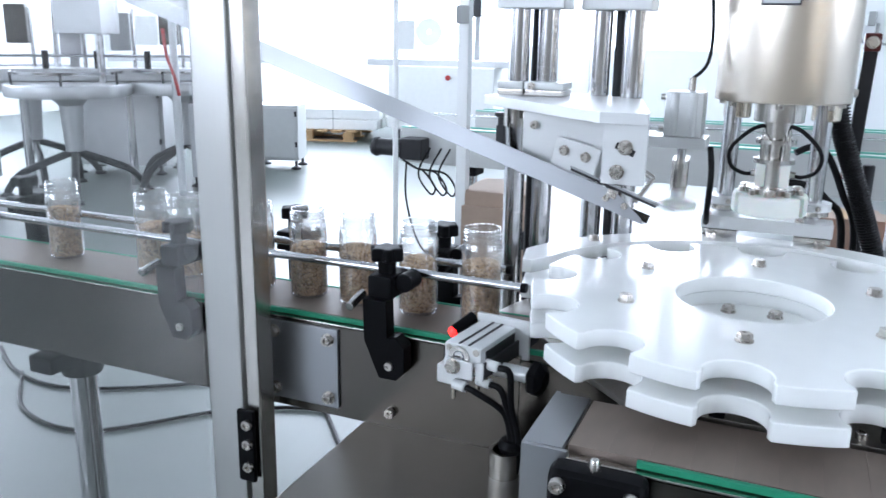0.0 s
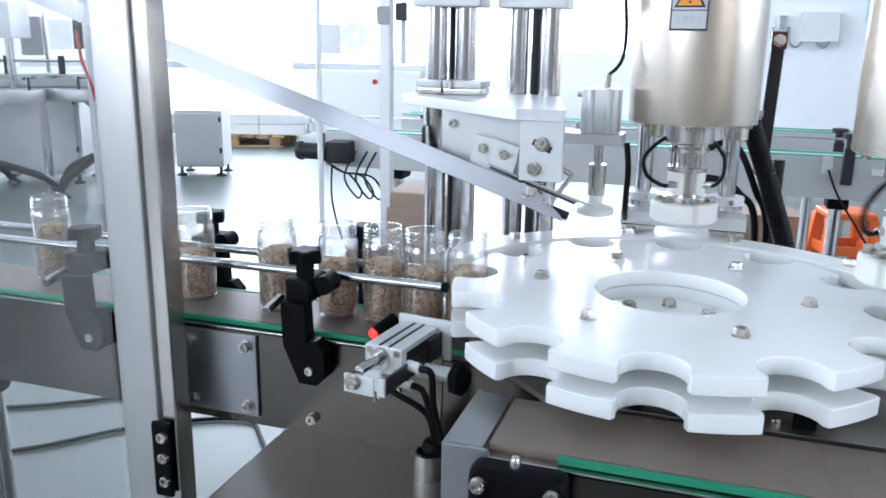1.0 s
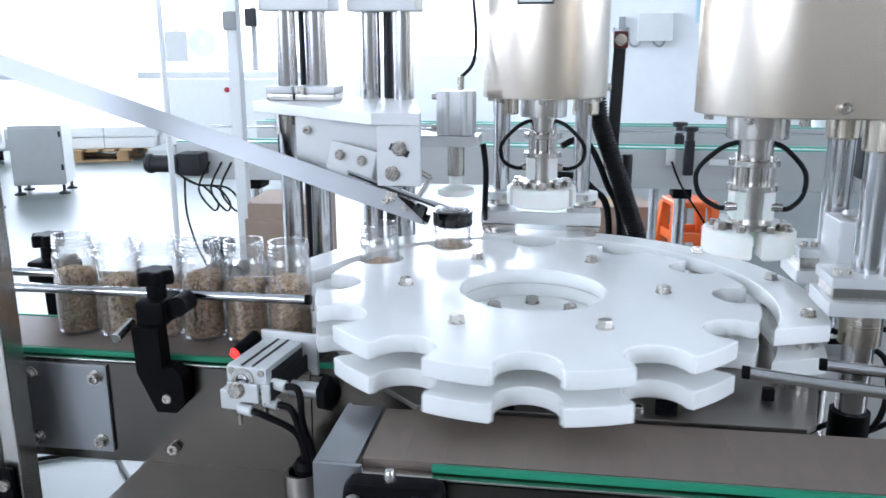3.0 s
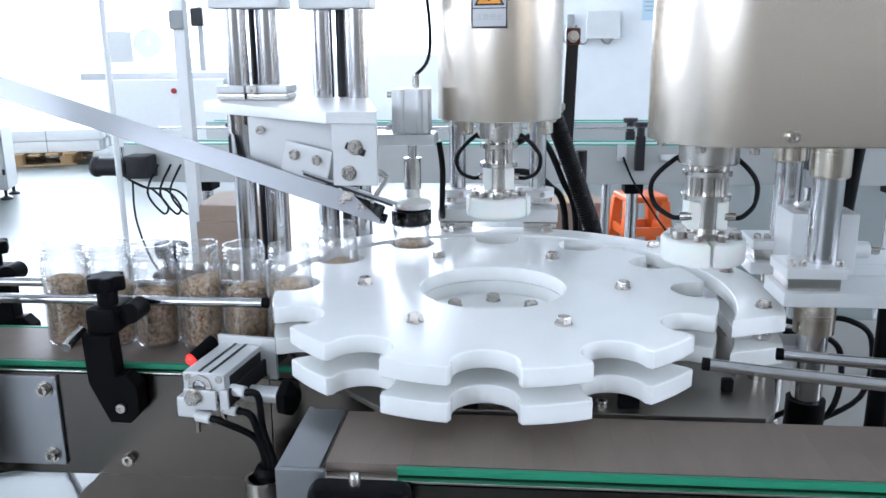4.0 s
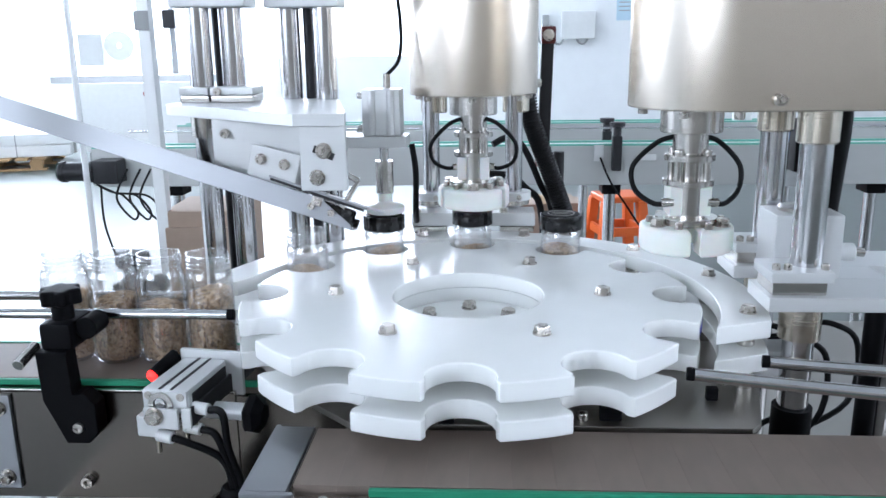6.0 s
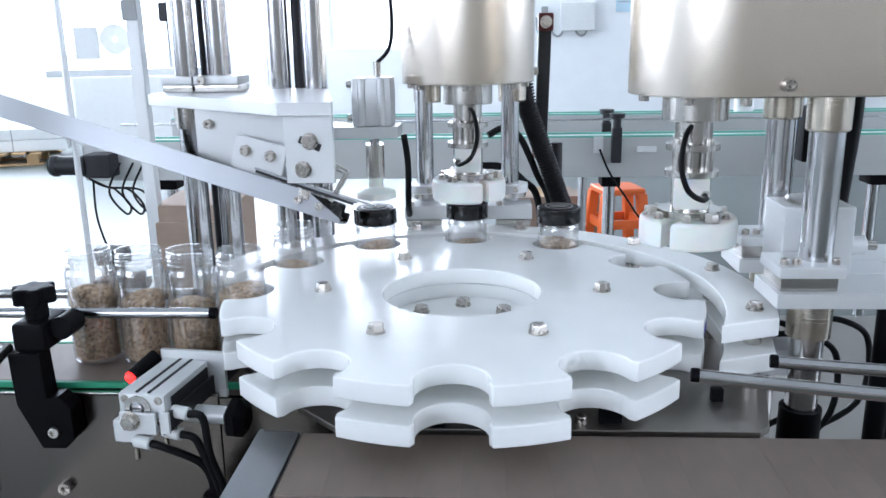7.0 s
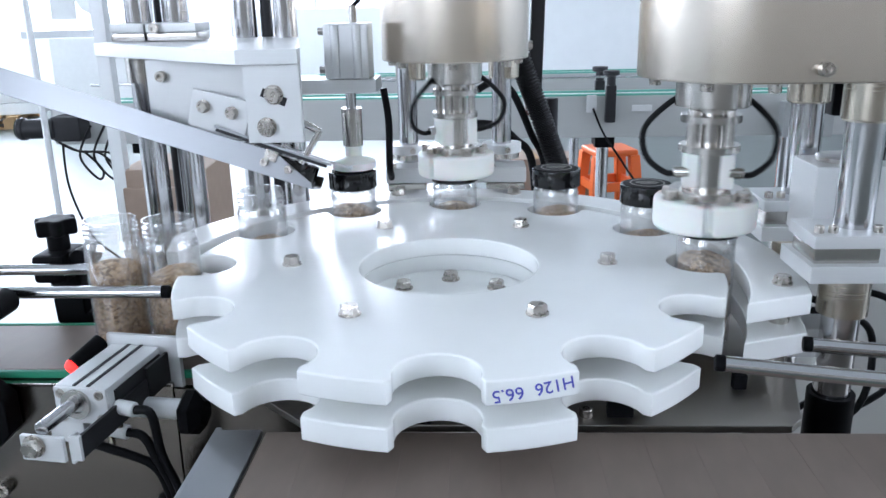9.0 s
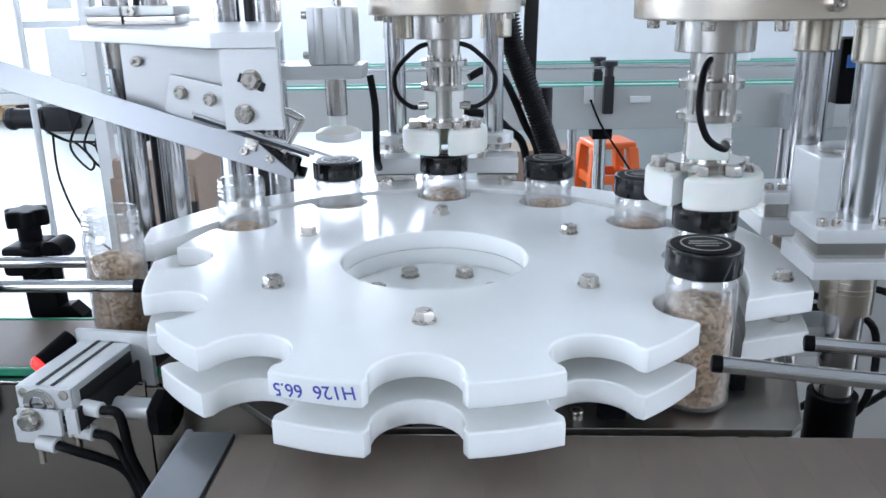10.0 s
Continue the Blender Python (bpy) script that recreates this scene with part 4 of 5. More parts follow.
def lever_and_hoses():
    l = thing("support_arm", "black painted arm with red capped ends", "arm")
    part("bar", B((0.123, 0.545, 1.188), (0.022, 0.016, 0.215), 0.004, pose(0, 0, 0, 0, 1.5, 0)), DARK, l)
    for x, z in ((0.1265, 1.294), (0.119, 1.080)):
        part("end", B((x, 0.545, z), (0.026, 0.02, 0.03), 0.004), DARK_RED, l)
        part("bolt", hexbolt(bmesh.new(), (x, 0.534, z), 0.009, 0.006, TO_FRONT), BOLT, l)
    part("post", R((0.15, 0.56, DECK), (0.15, 0.56, 1.09), 0.01), DARK, l)
    h = thing("corrugated_hose", "thick black corrugated cable conduit", "hose")
    pts = [(0.070, 0.45, 1.36), (0.078, 0.45, 1.24), (0.092, 0.45, 1.16), (0.130, 0.45, 1.06), (0.164, 0.45, 0.965), (0.182, 0.45, 0.86), (0.186, 0.45, DECK)]
    part("core", sweep(bmesh.new(), pts, 0.0145, 14, 6), RUBBER, h)
    P = [Vector(p) for p in pts]
    rib = mesh_of("rib", lathe(bmesh.new(), [(0.0135, -0.0018), (0.0164, -0.0010), (0.0164, 0.0010), (0.0135, 0.0018)], 16), RUBBER)
    for a, b in zip(P[1:], P[2:]):
        n = int((b - a).length / 0.0048)
        for k in range(n):
            o = new("rib", rib)
            o.parent = h
            o.matrix_basis = Matrix.Translation(a.lerp(b, k / n)) @ (b - a).to_track_quat("Z", "Y").to_matrix().to_4x4()
    for name, pts, r in (("cable", [(0.03, 0.42, 1.12), (0.055, 0.43, 1.13), (0.08, 0.44, 1.115), (0.11, 0.46, 1.05), (0.135, 0.47, 0.98), (0.14, 0.47, DECK)], 0.0055),
                         ("cable", [(0.0, 0.42, 1.07), (0.05, 0.43, 1.068), (0.085, 0.44, 1.045), (0.115, 0.46, 0.99), (0.122, 0.46, DECK)], 0.006),
                         ("cable", [(-0.087, 0.25, 1.142), (-0.082, 0.25, 1.10), (-0.084, 0.262, 1.04), (-0.09, 0.345, 0.98), (-0.09, 0.36, DECK)], 0.0045)):
        tagged(part(name, sweep(bmesh.new(), pts, r, 10), RUBBER), "black cable hanging down to the table", "cable", "machine cables")


lever_and_hoses()


def rear_conveyor():
    c = thing("rear_conveyor", "long stainless transfer conveyor with green edge strips", "conveyor")
    for y0 in (2.12, 3.0):
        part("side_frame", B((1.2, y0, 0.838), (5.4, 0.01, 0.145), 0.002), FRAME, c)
        part("wear_strip", B((1.2, y0 + 0.006, 0.912), (5.4, 0.016, 0.010), 0.002), HAZED_GREEN, c)
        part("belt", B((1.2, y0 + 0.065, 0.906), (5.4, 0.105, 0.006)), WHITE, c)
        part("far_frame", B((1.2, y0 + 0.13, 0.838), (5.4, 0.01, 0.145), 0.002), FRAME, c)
        part("far_strip", B((1.2, y0 + 0.124, 0.912), (5.4, 0.012, 0.008), 0.002), HAZED_GREEN, c)
        if y0 < 2.5:
            part("rail", R((-1.4, y0 + 0.115, 0.965), (3.8, y0 + 0.115, 0.965), 0.005), CHROME, c)
        for x in (-1.2, 0.48, 1.45, 2.6):
            part("leg", R((x, y0 + 0.065, 0.02), (x, y0 + 0.065, 0.77), 0.022), CHROME, c)
            part("leg_clamp", B((x, y0 + 0.065, 0.755), (0.07, 0.1, 0.06), 0.006), PLASTIC, c)
            part("foot", lathe(bmesh.new(), [(0, 0), (0.05, 0), (0.048, 0.012), (0.02, 0.022), (0, 0.022)], 20, Matrix.Translation((x, y0 + 0.065, 0))), DARK, c)
    # black clamps coloured with greyer DARK to paint in distance haze
    for x in (-1.05, 0.49, 0.475):
        k = thing("rail_clamp", "black plastic rail clamp on a far conveyor", "clamp", pose(x, 2.105 if x != 0.475 else 2.275, 0), "far rail clamps")
        part("bracket", B((0, 0, 0.885), (0.036, 0.03, 0.13), 0.006), DARK, k)
        part("knob", lathe(bmesh.new(), [(0, 0), (0.015, 0), (0.015, 0.03), (0.028, 0.036), (0.028, 0.05), (0, 0.052)], 20, pose(0, 0, 0.948)), DARK, k)
    part("sensor_plate", B((0.425, 2.108, 0.885), (0.035, 0.006, 0.06), 0.002), ALU, c)
    part("plate", B((0.60, 2.108, 0.868), (0.07, 0.006, 0.022), 0.002), WHITE, c)
    part("control_box", B((1.16, 2.095, 0.825), (0.17, 0.06, 0.12), 0.006), GREY, c)
    tagged(part("cable", sweep(bmesh.new(), [(0.43, 2.1, 0.87), (0.47, 2.09, 0.78), (0.55, 2.06, 0.66), (0.64, 2.05, 0.5), (0.70, 2.04, 0.1), (0.71, 2.04, 0.0)], 0.0038, 8), RUBBER), "thin black sensor cable", "cable")
    j = thing("plastic_jar", "clear jar with a blue lid on a far conveyor", "jar", pose(1.22, 3.06, 0.909))
    part("body", lathe(bmesh.new(), [(0, 0), (0.042, 0), (0.044, 0.01), (0.044, 0.11), (0, 0.112)], 24), WHITE, j)
    part("lid", lathe(bmesh.new(), [(0, 0.112), (0.046, 0.112), (0.046, 0.145), (0, 0.147)], 24), BLUE, j)
    m = thing("gear_motor", "dark green gear motor on a conveyor end", "motor")
    at = Vector((-1.44, 2.08, 0.832))
    bm = lathe(bmesh.new(), [(0, 0), (0.034, 0), (0.04, 0.008), (0.04, 0.022), (0.035, 0.026), (0.035, 0.12), (0.041, 0.124), (0.041, 0.136), (0, 0.136)], 28, Matrix.Translation(at + Vector((-0.16, -0.02, 0))) @ pose(0, 0, 0, 0, 90, 0))
    part("motor", bm, DARK, m)
    part("fan_cover", lathe(bmesh.new(), [(0.018, -0.002), (0.036, -0.002), (0.036, 0.0), (0.018, 0.0)], 28, Matrix.Translation(at + Vector((-0.16, -0.02, 0))) @ pose(0, 0, 0, 0, 90, 0)), MOTOR_GREEN, m)
    part("gearbox", B(at + Vector((0.02, 0, 0)), (0.10, 0.09, 0.09), 0.01), DARK, m)
    part("bracket", B(at + Vector((0.10, 0.05, 0.0)), (0.34, 0.02, 0.13), 0.004), GREY, m)
    part("post", R(at + Vector((0.0, -0.14, -0.832)), at + Vector((0.0, -0.14, 0.74)), 0.011), ALU, m)
    for dx in (0.1, 0.15, 0.19):
        part("cable", sweep(bmesh.new(), [at + Vector((0.0, -0.07, -0.04)), at + Vector((0.07, -0.08, -0.07)), at + Vector((dx, -0.08, -0.08)), at + Vector((dx + 0.05, -0.08, -0.14)), at + Vector((dx + 0.03, -0.08, -0.17)), at + Vector((dx - 0.03, -0.07, -0.09)), at + Vector((dx, -0.02, 0.01))], 0.0042, 8), RUBBER, m)
    part("floor_cable", sweep(bmesh.new(), [at + Vector((0.02, -0.08, -0.045)), at + Vector((0.03, -0.1, -0.2)), at + Vector((0.09, -0.1, -0.38)), at + Vector((0.2, -0.1, -0.5)), at + Vector((0.3, -0.1, -0.828))], 0.0042, 8), RUBBER, m)


rear_conveyor()


def stool(x, y, turn):
    s = thing("plastic_stool", "orange moulded plastic stool", "stool", pose(x, y, 0, 0, 0, turn), "plastic stools")
    part("seat", B((0, 0, 0.44), (0.24, 0.24, 0.035), 0.015, seg=3), ORANGE, s)
    for sx in (-1, 1):
        for sy in (-1, 1):
            bm = bmesh.new()
            box(bm, (0, 0, 0), (0.055, 0.055, 0.43), 0.01, pose(0, 0, 0, 5 * sy, -5 * sx, 0))
            part("leg", bm, ORANGE, s, "", pose(sx * 0.118, sy * 0.118, 0.215))
    for sx in (-1, 1):
        part("rail", B((sx * 0.116, 0, 0.26), (0.02, 0.23, 0.05), 0.006), ORANGE, s)
        part("rail", B((0, sx * 0.116, 0.26), (0.23, 0.02, 0.05), 0.006), ORANGE, s)


stool(0.74, 3.65, 12)


def carton(x, y, z, size, turn):
    c = thing("carton", "closed brown cardboard carton on the floor", "box", pose(x, y, z, 0, 0, turn), "cartons")
    part("body", B((0, 0, size[2] / 2), size, 0.004), CARD, c)
    part("tape", B((0, 0, size[2] + 0.001), (0.05, size[1] * 0.99, 0.002)), WOOD, c)


carton(0.34, 4.0, 0, (0.42, 0.32, 0.36), 8)
carton(0.62, 4.25, 0, (0.38, 0.3, 0.3), -14)


def wall_fittings():
    w = thing("wall_box", "white switch box on a white wall with cables", "switch box")
    part("box", B((1.13, 9.83, 1.50), (0.42, 0.12, 0.34), 0.01), WHITE, w)
    part("lamp", B((0.72, 9.83, 1.55), (0.08, 0.1, 0.16), 0.01), GREY, w)
    for dx in (0.62, 0.8, 1.1):
        part("cable", sweep(bmesh.new(), [(dx, 9.86, 1.5), (dx + 0.02, 9.84, 1.32), (dx + 0.1, 9.84, 1.27), (dx + 0.16, 9.84, 1.35), (dx + 0.17, 9.86, 1.5)], 0.014, 8), GREY, w)
    p = thing("notice_sheet", "pale blue printed notice on a wall", "notice")
    part("sheet", B((1.72, 9.87, 1.72), (0.22, 0.006, 0.34)), material("pale_blue_print", (0.55, 0.72, 0.82), 0.6), p)
    for k in range(4):
        part("bar", B((1.72, 9.865, 1.82 - 0.05 * k), (0.16, 0.003, 0.012)), GREY, p)


wall_fittings()

# ---- far machines on the other side ----


def steel_cabinet(x, y, turn, size, mat, name, label):
    c = thing(name, label, "cabinet", pose(x, y, 0, 0, 0, turn))
    w, d, h = size
    part("body", B((0, 0, 0.085 + h / 2), (w, d, h), 0.008), mat, c)
    part("door", B((0, -d / 2 - 0.008, 0.085 + h / 2), (w * 0.92, 0.014, h * 0.9), 0.004), mat, c)
    for z in (0.3, 0.85):
        part("hinge", B((w * 0.46, -d / 2 - 0.018, 0.085 + h * z), (0.02, 0.016, 0.05), 0.003), DARK, c)
    for sx in (-1, 1):
        for sy in (-1, 1):
            part("foot", lathe(bmesh.new(), [(0, 0), (0.05, 0), (0.045, 0.015), (0.014, 0.03), (0.014, 0.087), (0, 0.087)], 16, Matrix.Translation((sx * w * 0.42, sy * d * 0.4, 0))), DARK, c)
    return c


steel_cabinet(-4.60, 5.77, 20, (0.44, 0.36, 0.53), PALE_GREY, "steel_cabinet", "grey painted steel control cabinet on small feet")


def pallet_stack(x, y, turn):
    p = thing("wooden_pallet", "bare wooden pallet on a factory floor", "pallet", pose(x, y, 0, 0, 0, turn))
    for k in range(7):
        part("board", B((-0.54 + 0.18 * k, 0, 0.125), (0.12, 1.2, 0.022), 0.003), WOOD, p)
    for v in (-0.52, 0, 0.52):
        for u in (-0.5, 0, 0.5):
            part("block", B((u, v, 0.065), (0.12, 0.1, 0.09), 0.003), WOOD, p)
        part("runner", B((0, v, 0.011), (1.2, 0.1, 0.02), 0.003), WOOD, p)
    for k in range(8):
        s = thing("profile_bundle", "bundle of long white wrapped profiles", "bundle", pose(x, y, 0, 0, 0, turn), "profile bundles")
        part("wrap", B((0.03 * (k % 3), -0.36 + 0.24 * (k % 4), 0.20 + 0.127 * (k // 4)), (1.7, 0.22, 0.125), 0.02, seg=3), WHITE, s)
        part("strap", B((0.3, -0.36 + 0.24 * (k % 4), 0.20 + 0.127 * (k // 4)), (0.03, 0.223, 0.128), 0.02, seg=3), GREY, s)


pallet_stack(-5.6, 8.1, 18)


def bottle_machine(x, y, turn, name, label, tall):
    m = thing(name, label, "machine", pose(x, y, 0, 0, 0, turn))
    part("table", lathe(bmesh.new(), [(0, 0.78), (0.46, 0.78), (0.47, 0.80), (0.47, 0.86), (0.46, 0.875), (0, 0.875)], 48), FAR_STEEL, m)
    part("drum", lathe(bmesh.new(), [(0, 0.34), (0.07, 0.34), (0.09, 0.70), (0.16, 0.78), (0, 0.78)], 40), FAR_STEEL, m)
    for k in range(4):
        a = math.radians(90 * k + 35)
        part("leg", sweep(bmesh.new(), [(0, 0, 0.34), (0.26 * math.cos(a), 0.26 * math.sin(a), 0.24), (0.42 * math.cos(a), 0.42 * math.sin(a), 0.16), (0.52 * math.cos(a), 0.52 * math.sin(a), 0.03)], 0.03, 10), DARK, m)
        part("foot", lathe(bmesh.new(), [(0, 0), (0.055, 0), (0.05, 0.02), (0.015, 0.035), (0, 0.035)], 16, Matrix.Translation((0.52 * math.cos(a), 0.52 * math.sin(a), 0))), DARK, m)
    part("mast", R((0.2, 0.15, 0.87), (0.2, 0.15, tall), 0.03), CHROME, m)
    part("head", B((0.1, 0.15, tall - 0.12), (0.42, 0.24, 0.26), 0.012), FAR_STEEL, m)
    part("rail", lathe(bmesh.new(), [(0.4, 0.95), (0.412, 0.95), (0.412, 0.972), (0.4, 0.972)], 48), CHROME, m)
    for k in range(6):
        a = math.radians(60 * k)
        part("rail_post", R((0.43 * math.cos(a), 0.43 * math.sin(a), 0.86), (0.43 * math.cos(a), 0.43 * math.sin(a), 0.97), 0.01), DARK, m)


bottle_machine(-5.25, 3.85, 10, "turntable", "dull steel rotary collecting turntable on curved black feet", 1.5)
bottle_machine(-4.78, 4.62, 50, "turntable", "dull steel rotary turntable machine with a tall mast", 1.7)
bottle_machine(-6.1, 4.2, 20, "turntable", "dull steel rotary turntable machine with a tall mast", 1.9)
steel_cabinet(-4.55, 4.75, 35, (0.42, 0.4, 0.62), FAR_STEEL, "steel_cabinet", "dull steel machine cabinet on levelling feet")
steel_cabinet(-5.7, 4.9, 20, (0.9, 0.5, 0.75), FAR_STEEL, "steel_cabinet", "dull steel machine cabinet on levelling feet")
steel_cabinet(-6.4, 3.4, 10, (0.9, 0.6, 0.85), FAR_STEEL, "steel_cabinet", "dull steel machine cabinet on levelling feet")


def far_line():
    """A filling line far off: a bed on posts with heads and pipes above."""
    f = thing("filling_line", "distant steel filling line with heads and pipes", "filling machine", pose(-5.35, 4.0, 0, 0, 0, 42))
    part("bed", B((0, 0.1, 0.93), (2.6, 0.3, 0.1), 0.01), FAR_STEEL, f)
    part("guard", R((-1.3, -0.05, 1.08), (1.3, -0.05, 1.08), 0.012), CHROME, f)
    for k in range(7):
        x = -1.15 + 0.38 * k
        part("head", B((x, 0.15, 1.22 + 0.05 * (k % 3)), (0.16, 0.18, 0.3), 0.012), (FAR_STEEL, GREY, STEEL)[k % 3], f)
        part("rod", R((x + 0.1, 0.1, 0.98), (x + 0.1, 0.1, 1.45), 0.016), CHROME, f)
        part("knob", R((x + 0.2, -0.06, 0.98), (x + 0.2, -0.06, 1.12), 0.025), PLASTIC, f)
    for k in range(4):
        part("leg", R((-1.2 + 0.8 * k, 0.1, 0), (-1.2 + 0.8 * k, 0.1, 0.9), 0.035), CHROME, f)
    part("beam", B((0, 0.25, 1.62), (2.6, 0.1, 0.1), 0.01), WHITE, f)
    for x in (-1.2, 0, 1.2):
        part("post", B((x, 0.25, 1.25), (0.07, 0.07, 0.66), 0.005), GREY, f)
    m = thing("pipe_mast", "slim steel mast with a red hose", "mast")
    part("pole", R((-4.45, 4.15, 0), (-4.45, 4.15, 1.5), 0.03), FAR_STEEL, m)
    part("hose", sweep(bmesh.new(), [(-4.5, 4.1, 1.3), (-4.46, 4.08, 1.1), (-4.4, 4.08, 0.95), (-4.38, 4.1, 0.8)], 0.013, 10), RED, m)


far_line()


def floor_cables():
    for pts in ([(-2.9, 1.2, 0.008), (-2.63, 1.05, 0.008), (-2.33, 1.02, 0.008), (-1.95, 1.24, 0.008), (-1.5, 1.7, 0.008), (-1.2, 2.0, 0.008)],
                [(-2.6, 1.05, 0.008), (-2.32, 0.82, 0.008), (-2.0, 0.8, 0.008), (-1.7, 1.1, 0.008), (-1.42, 1.25, 0.008), (-1.28, 1.15, 0.008), (-1.0, 0.8, 0.008)]):
        tagged(part("floor_cable", sweep(bmesh.new(), pts, 0.007, 8, 8), RUBBER), "thin black cable lying on the floor", "cable", "floor cables")


floor_cables()


def labeller(x, y, turn):
    m = thing("labelling_machine", "pale labelling machine with reels and a tall post", "machine", pose(x, y, 0, 0, 0, turn))
    part("base", B((0, 0, 0.55), (1.3, 0.6, 0.75), 0.02), WHITE, m)
    part("bed", B((0, 0, 0.96), (1.9, 0.4, 0.08), 0.01), FAR_STEEL, m)
    for u in (-0.55, 0.55):
        for v in (-0.22, 0.22):
            part("foot", R((u, v, 0), (u, v, 0.18), 0.03), DARK, m)
    part("mast", B((0.35, 0.1, 1.35), (0.06, 0.06, 0.75), 0.005), GREY, m)
    part("motor", B((0.35, 0.02, 1.6), (0.14, 0.16, 0.2), 0.01), DARK, m)
    part("reel", lathe(bmesh.new(), [(0.03, -0.02), (0.16, -0.02), (0.16, 0.02), (0.03, 0.02)], 32, pose(-0.2, -0.1, 1.32, 90, 0, 0)), WHITE, m)
    part("panel", B((-0.5, -0.1, 1.28), (0.26, 0.08, 0.34), 0.01), PALE_GREY, m)
    part("button", lathe(bmesh.new(), [(0, 0), (0.03, 0), (0.03, 0.02), (0, 0.025)], 20, pose(0.1, -0.31, 0.8, 90, 0, 0)), RED, m)


labeller(-3.9, 8.3, 8)
labeller(-6.8, 7.2, 30)

# brown machine housing behind the columns
steel_cabinet(-0.70, 1.15, 3, (0.20, 0.22, 0.80), CARD, "wooden_cabinet", "brown boarded cabinet with a pale window")
# ---- jars and caps ----
N_JARS = 8
BELT_X = (-0.348, -0.443, -0.54, -0.624, -0.718, -0.854, -0.921, -1.115)
FILL = (0.086, 0.076, 0.082, 0.078, 0.086, 0.070, 0.077, 0.085, 0.074)


SLIM = 0.958        # the jars' girth


def jar_mesh(bm):
    """A thin-walled straight jar with a threaded neck."""
    prof = [(0.0, 0.0025), (0.019, 0.0025), (0.022, 0.0), (0.0255, 0.0008), (0.0287, 0.004), (0.0292, 0.009), (0.0292, 0.104), (0.0286, 0.109), (0.0266, 0.113)]
    for k in range(3):
        z = 0.1165 + 0.0048 * k
        prof += [(0.0262, z), (0.0277, z + 0.0012), (0.0277, z + 0.0022), (0.0262, z + 0.0034)]
    prof += [(0.0262, 0.1325), (0.0258, 0.1335), (0.0250, 0.1335), (0.0246, 0.132), (0.0246, 0.114), (0.0266, 0.108), (0.0276, 0.102), (0.0276, 0.009), (0.026, 0.005), (0.0, 0.004)]
    return lathe(bm, [(r * SLIM, z) for r, z in prof], 40)


JAR_ME = mesh_of("jar_wall", jar_mesh(bmesh.new()), PET, 60)


def fill_mesh(h, seed):
    rng = random.Random(seed)
    lean = rng.uniform(0, 6.28)
    o = bmesh.new()
    seg = 36
    rings = [(0.0252, 0.0055), (0.0257, 0.012), (0.0257, h * 0.5), (0.0257, h - 0.004), (0.024, h), (0.017, h + 0.003), (0.009, h + 0.005)]
    vs = []
    for k, (r, z) in enumerate(rings):
        row = []
        for j in range(seg):
            a = 2 * math.pi * j / seg
            zz = z + (0.0 if k < 3 else 0.0035 * math.cos(a - lean) * (r / 0.027) + rng.uniform(-0.0009, 0.0009))
            rr = r - (rng.uniform(0, 0.0003))
            row.append(o.verts.new((rr * math.cos(a), rr * math.sin(a), zz)))
        vs.append(row)
    for a, b in zip(vs, vs[1:]):
        for j in range(seg):
            o.faces.new((a[j], a[(j + 1) % seg], b[(j + 1) % seg], b[j]))
    o.faces.new(vs[0][::-1])
    top = o.verts.new((0, 0, rings[-1][1] + 0.001))
    for j in range(seg):
        o.faces.new((vs[-1][j], vs[-1][(j + 1) % seg], top))
    return o


JARS, CAPS = [], []
fills = [mesh_of("seed_fill", fill_mesh(h, k), SEED, 80) for k, h in enumerate(FILL)]
for k in range(N_JARS):
    j = thing("plastic_jar", "clear threaded plastic jar part-filled with brown seed mix", "jar", pose(BELT_X[k], 0, TOP), "jars on the line")
    w = new("jar_wall", JAR_ME)
    w.parent = j
    f = new("seed_fill", fills[k % len(fills)])
    f.parent = j
    f.rotation_euler.z = 1.3 * k
    tagged(f, "coarse brown seed mix")
    JARS.append(j)

cap_bm = bmesh.new()
pts = []
for k in range(96):
    r = 0.0292 + (0.00035 if k % 2 else 0.0)
    pts.append((r * math.cos(2 * math.pi * k / 96), r * math.sin(2 * math.pi * k / 96)))
slab(cap_bm, pts, 0.0, 0.0215, 0.0012)
CAP_ME = mesh_of("cap_shell", cap_bm, material("glossy_black_cap", (0.004, 0.004, 0.005), 0.12, 0.0, 0.1, 90, 0.0, Specular_IOR_Level=0.5), 30)
DISC_ME = mesh_of("cap_disc", lathe(bmesh.new(), [(0, 0), (0.0265, 0), (0.0265, 0.0006), (0.025, 0.0008), (0, 0.0008)], 40), PLASTIC)
ring_bm = lathe(bmesh.new(), [(0.0178, 0.0), (0.0192, 0.0), (0.0192, 0.0003), (0.0178, 0.0003), (0.0178, 0.0)], 40)
for w, y in ((0.022, 0.006), (0.026, 0.0), (0.018, -0.006)):
    box(ring_bm, (0, y, 0.00015), (w, 0.0017, 0.0003))
PRINT_ME = mesh_of("cap_print", ring_bm, material("pale_cap_print", (0.30, 0.29, 0.27), 0.5))
for k in range(8):
    c = thing("screw_lid", "glossy black ribbed screw cap", "cap", pose(0, 0, 1.2), "screw caps")
    for name, me, z in (("cap_shell", CAP_ME, 0.0), ("cap_disc", DISC_ME, 0.0215), ("cap_print", PRINT_ME, 0.0225)):
        o = new(name, me)
        o.parent = c
        o.location.z = z
    CAPS.append(c)

SEAT = 0.1135       # a cap's underside over a jar's base


GATE_DELAY, WAIT_X = 0.50, -0.311


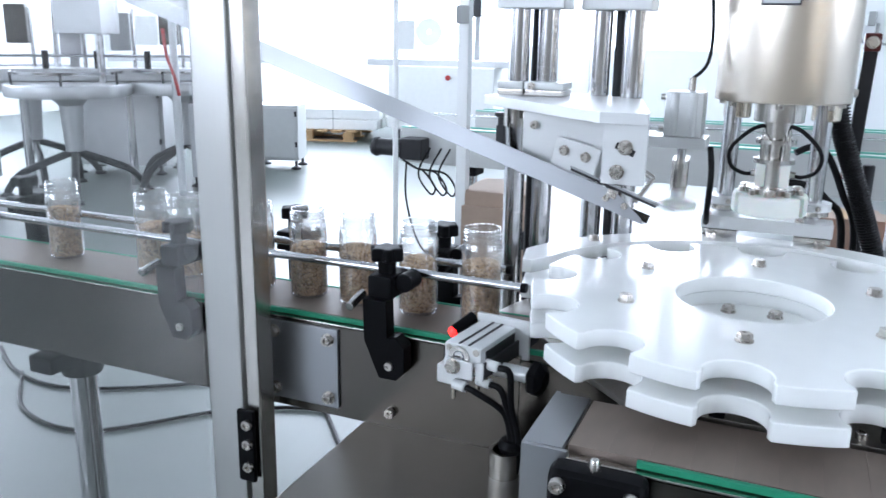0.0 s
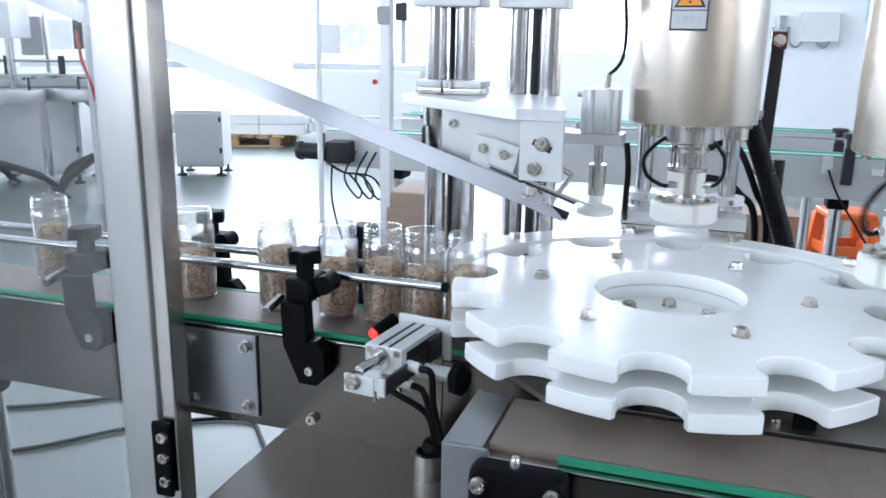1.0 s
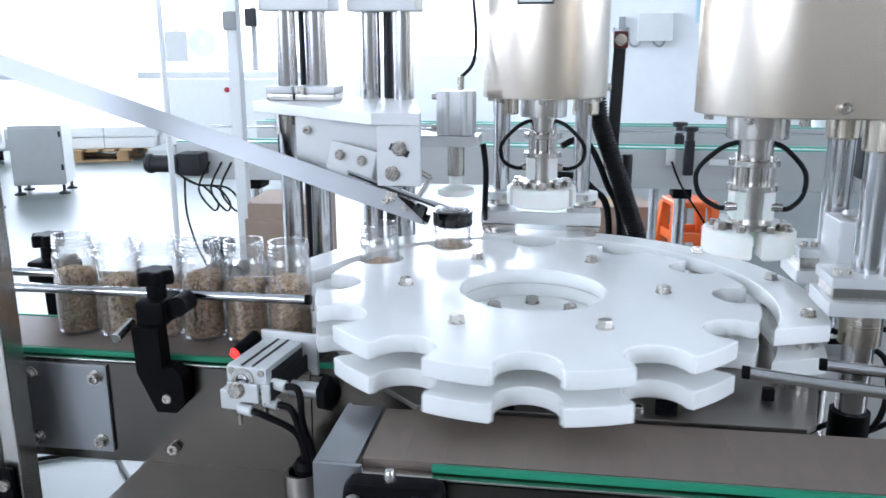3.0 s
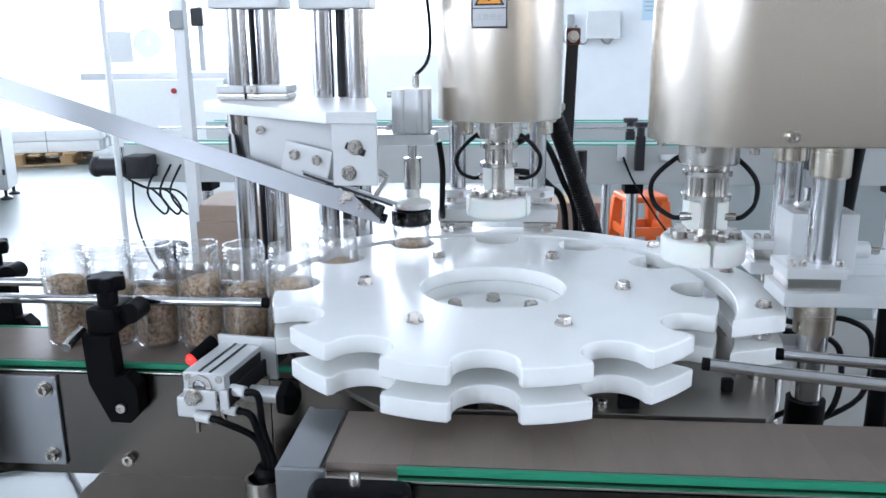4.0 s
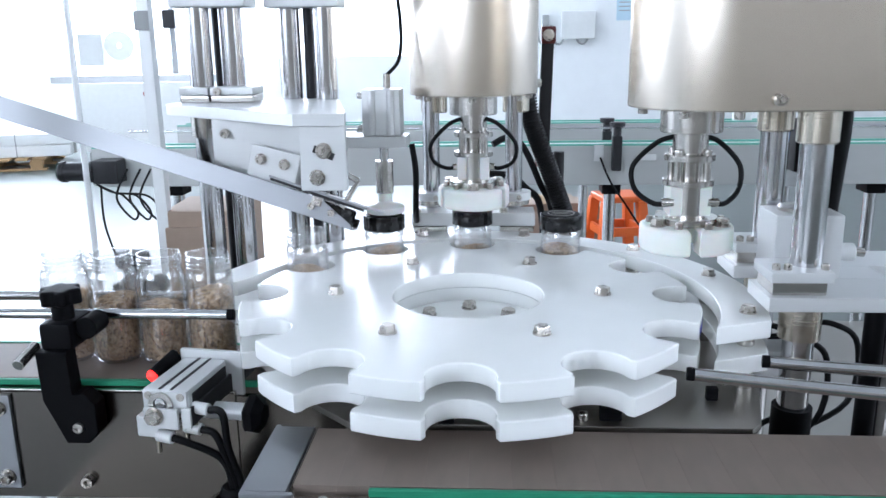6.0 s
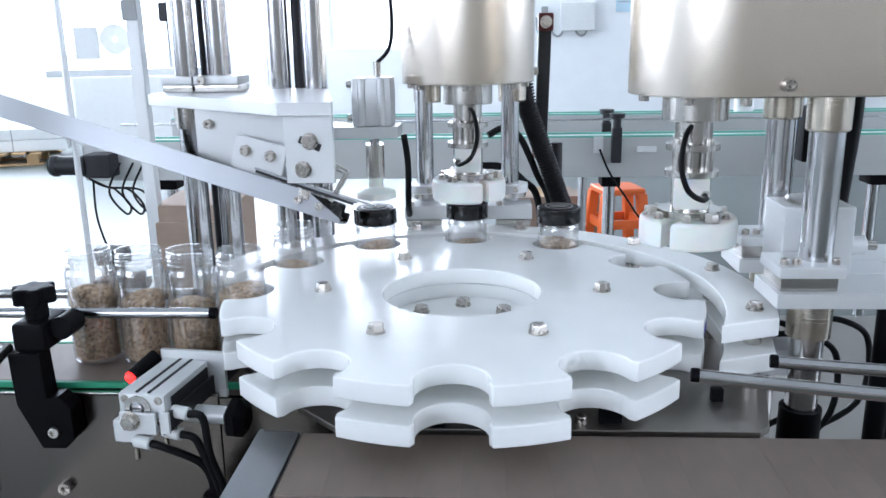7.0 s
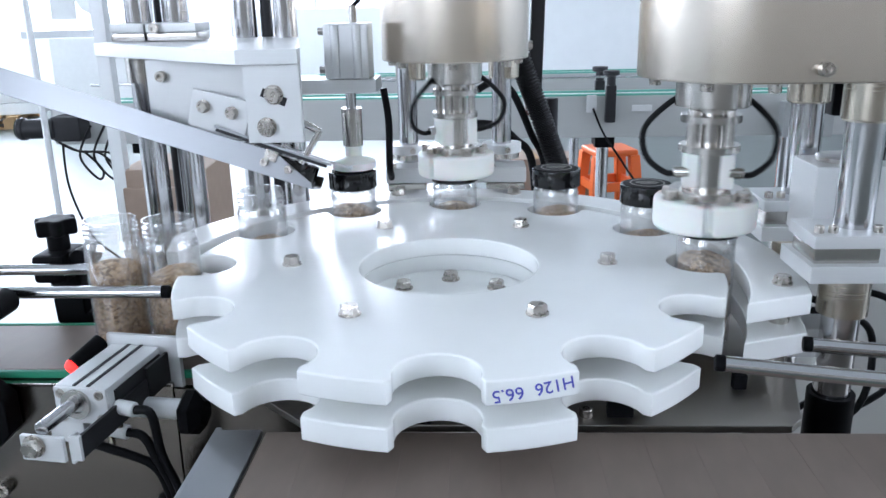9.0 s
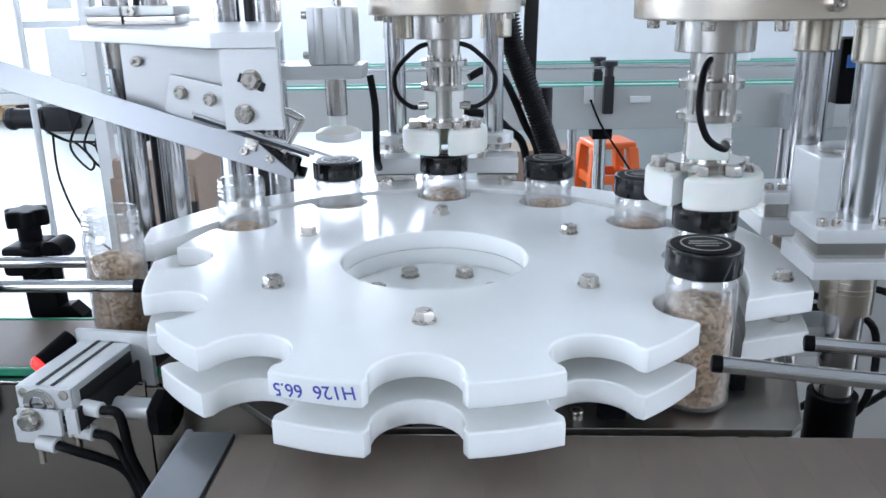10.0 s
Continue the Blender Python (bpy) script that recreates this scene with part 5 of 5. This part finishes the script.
def jar_place(k, t):
    """Where jar k stands at t: queued on the belt, let in by the gate, then carried by the star."""
    steps = star_angle(t) / 30.0
    if steps > k + 1 + 1e-6:
        a = math.radians(max(180 - 30 * (steps - k - 1), -30))
        return Vector((PITCH * math.cos(a), PITCH * math.sin(a), TOP))
    u = min(max((t - INDEX[k] - GATE_DELAY) / 0.30, 0.0), 1.0)
    if u > 0:
        return Vector((WAIT_X + (-PITCH - WAIT_X) * u, 0.0, TOP))
    limit = WAIT_X
    if k and t < INDEX[k - 1] + GATE_DELAY + 0.30:
        limit = min(WAIT_X, jar_place(k - 1, t).x - 0.0595)
    return Vector((min(BELT_X[k] + 0.181 * t, limit), 0.0, TOP))


def cap_place(k, t):
    """Where cap k lies at t: in the chute's file, then on jar k."""
    steps = star_angle(t) / 30.0
    n = k + 2.45                                  # picked up on the way from 150 to 120 degrees
    if steps >= n:
        u = min((steps - n) / 0.35, 1.0)
        p = jar_place(k, t) + Vector((0, 0, SEAT))
        return Matrix.Translation(p) @ pose(0, 0, 0, 0, SLOPE * (1 - u), 0)
    back = max(n - steps, 0.0)
    row = 0.034 + 0.0645 * math.floor(back) + 0.0645 * max(0.0, (back - math.floor(back)) * 2.2 - 1.2)
    return CHUTE @ pose(-row, 0, 0.002)


def motions():
    ts = star_times()
    walk(STAR, [(t, pose(0, 0, 0, 0, 0, -star_angle(t))) for t in ts])
    grid = sorted(set(ts) | {round(0.25 * k, 2) for k in range(41)})
    for k, j in enumerate(JARS):
        walk(j, [(t, Matrix.Translation(jar_place(k, t)) @ pose(0, 0, 0, 0, 0, -0.9 * star_angle(t) if star_angle(t) > 30 * k + 30 else 0)) for t in grid])
    for k, c in enumerate(CAPS):
        walk(c, [(t, cap_place(k, t)) for t in grid])
    # heads sink, grip, turn the cap and rise
    for head, base in ((HEAD_A, HEAD_A.matrix_basis.copy()), (HEAD_B, HEAD_B.matrix_basis.copy())):
        rows = [(0.0, base)]
        for a, b, c, d in DOWNS:
            low = Matrix.Translation((0, 0, -0.036)) @ base
            rows += [(a, base), (b, low), (c, low), (d, base)]
        walk(head, rows + [(10.0, base)])
    for n, s in enumerate(SPINDLES):
        angle = 0.0 if n else 90.0
        rows = [(0.0, pose(0, 0, 0, 0, 0, angle))]
        for i, (a, b, c, d) in enumerate(DOWNS):
            rows += [(a, pose(0, 0, 0, 0, 0, angle)), (b, pose(0, 0, 0.017, 0, 0, angle))]
            total = (-360, -360, -270, -270)[i] if not n else (-360, -360, -280, -360)[i]      # caps screw on clockwise
            for q in range(1, 7):
                rows.append((b + (c - b) * q / 6, pose(0, 0, 0.017, 0, 0, angle + total * q / 6)))
            angle += total
            rows.append((d, pose(0, 0, 0, 0, 0, angle)))
        walk(s, rows + [(10.0, pose(0, 0, 0, 0, 0, angle))])
    for j, bolts, a in JAWS:
        way = Vector((math.cos(math.radians(a)), math.sin(math.radians(a)), 0))
        rows = [(0.0, Matrix.Translation(way * 0.004))]
        for a0, b0, c0, d0 in DOWNS:
            rows += [(b0, Matrix.Translation(way * 0.004)), (b0 + 0.08, Matrix.Translation(way * 0.0)), (c0, Matrix.Translation(way * 0.0)), (c0 + 0.1, Matrix.Translation(way * 0.004))]
        for o in (j, bolts):
            walk(o, rows + [(10.0, Matrix.Translation(way * 0.004))])
    for f, m in PISTON:
        shut, wide = m, m @ pose(0, -0.044, 0)
        rows = [(0.0, shut)]
        for mid in INDEX[:-1]:
            rows += [(mid + 0.42, shut), (mid + 0.52, wide), (mid + 0.92, wide), (mid + 1.02, shut)]
        walk(f, rows + [(10.0, shut)])
    rows = [(0.0, pose(-0.124, 0.222, 1.050))]
    for mid in INDEX:
        rest = 1.0460 if mid > 2.5 else 1.036
        rows += [(max(mid - 0.24, 0.02), pose(-0.124, 0.222, rest)), (max(mid - 0.12, 0.08), pose(-0.124, 0.222, 1.068)), (mid + 0.13, pose(-0.124, 0.222, 1.068)) if mid + 0.13 < 9.95 else (9.93, pose(-0.124, 0.222, 1.069))]
        if mid < 9.5:
            rows.append((mid + 0.30, pose(-0.124, 0.222, rest if mid < 2.5 else 1.0460)))
    walk(RAM, rows + [(10.0, pose(-0.124, 0.222, 1.069))])


motions()
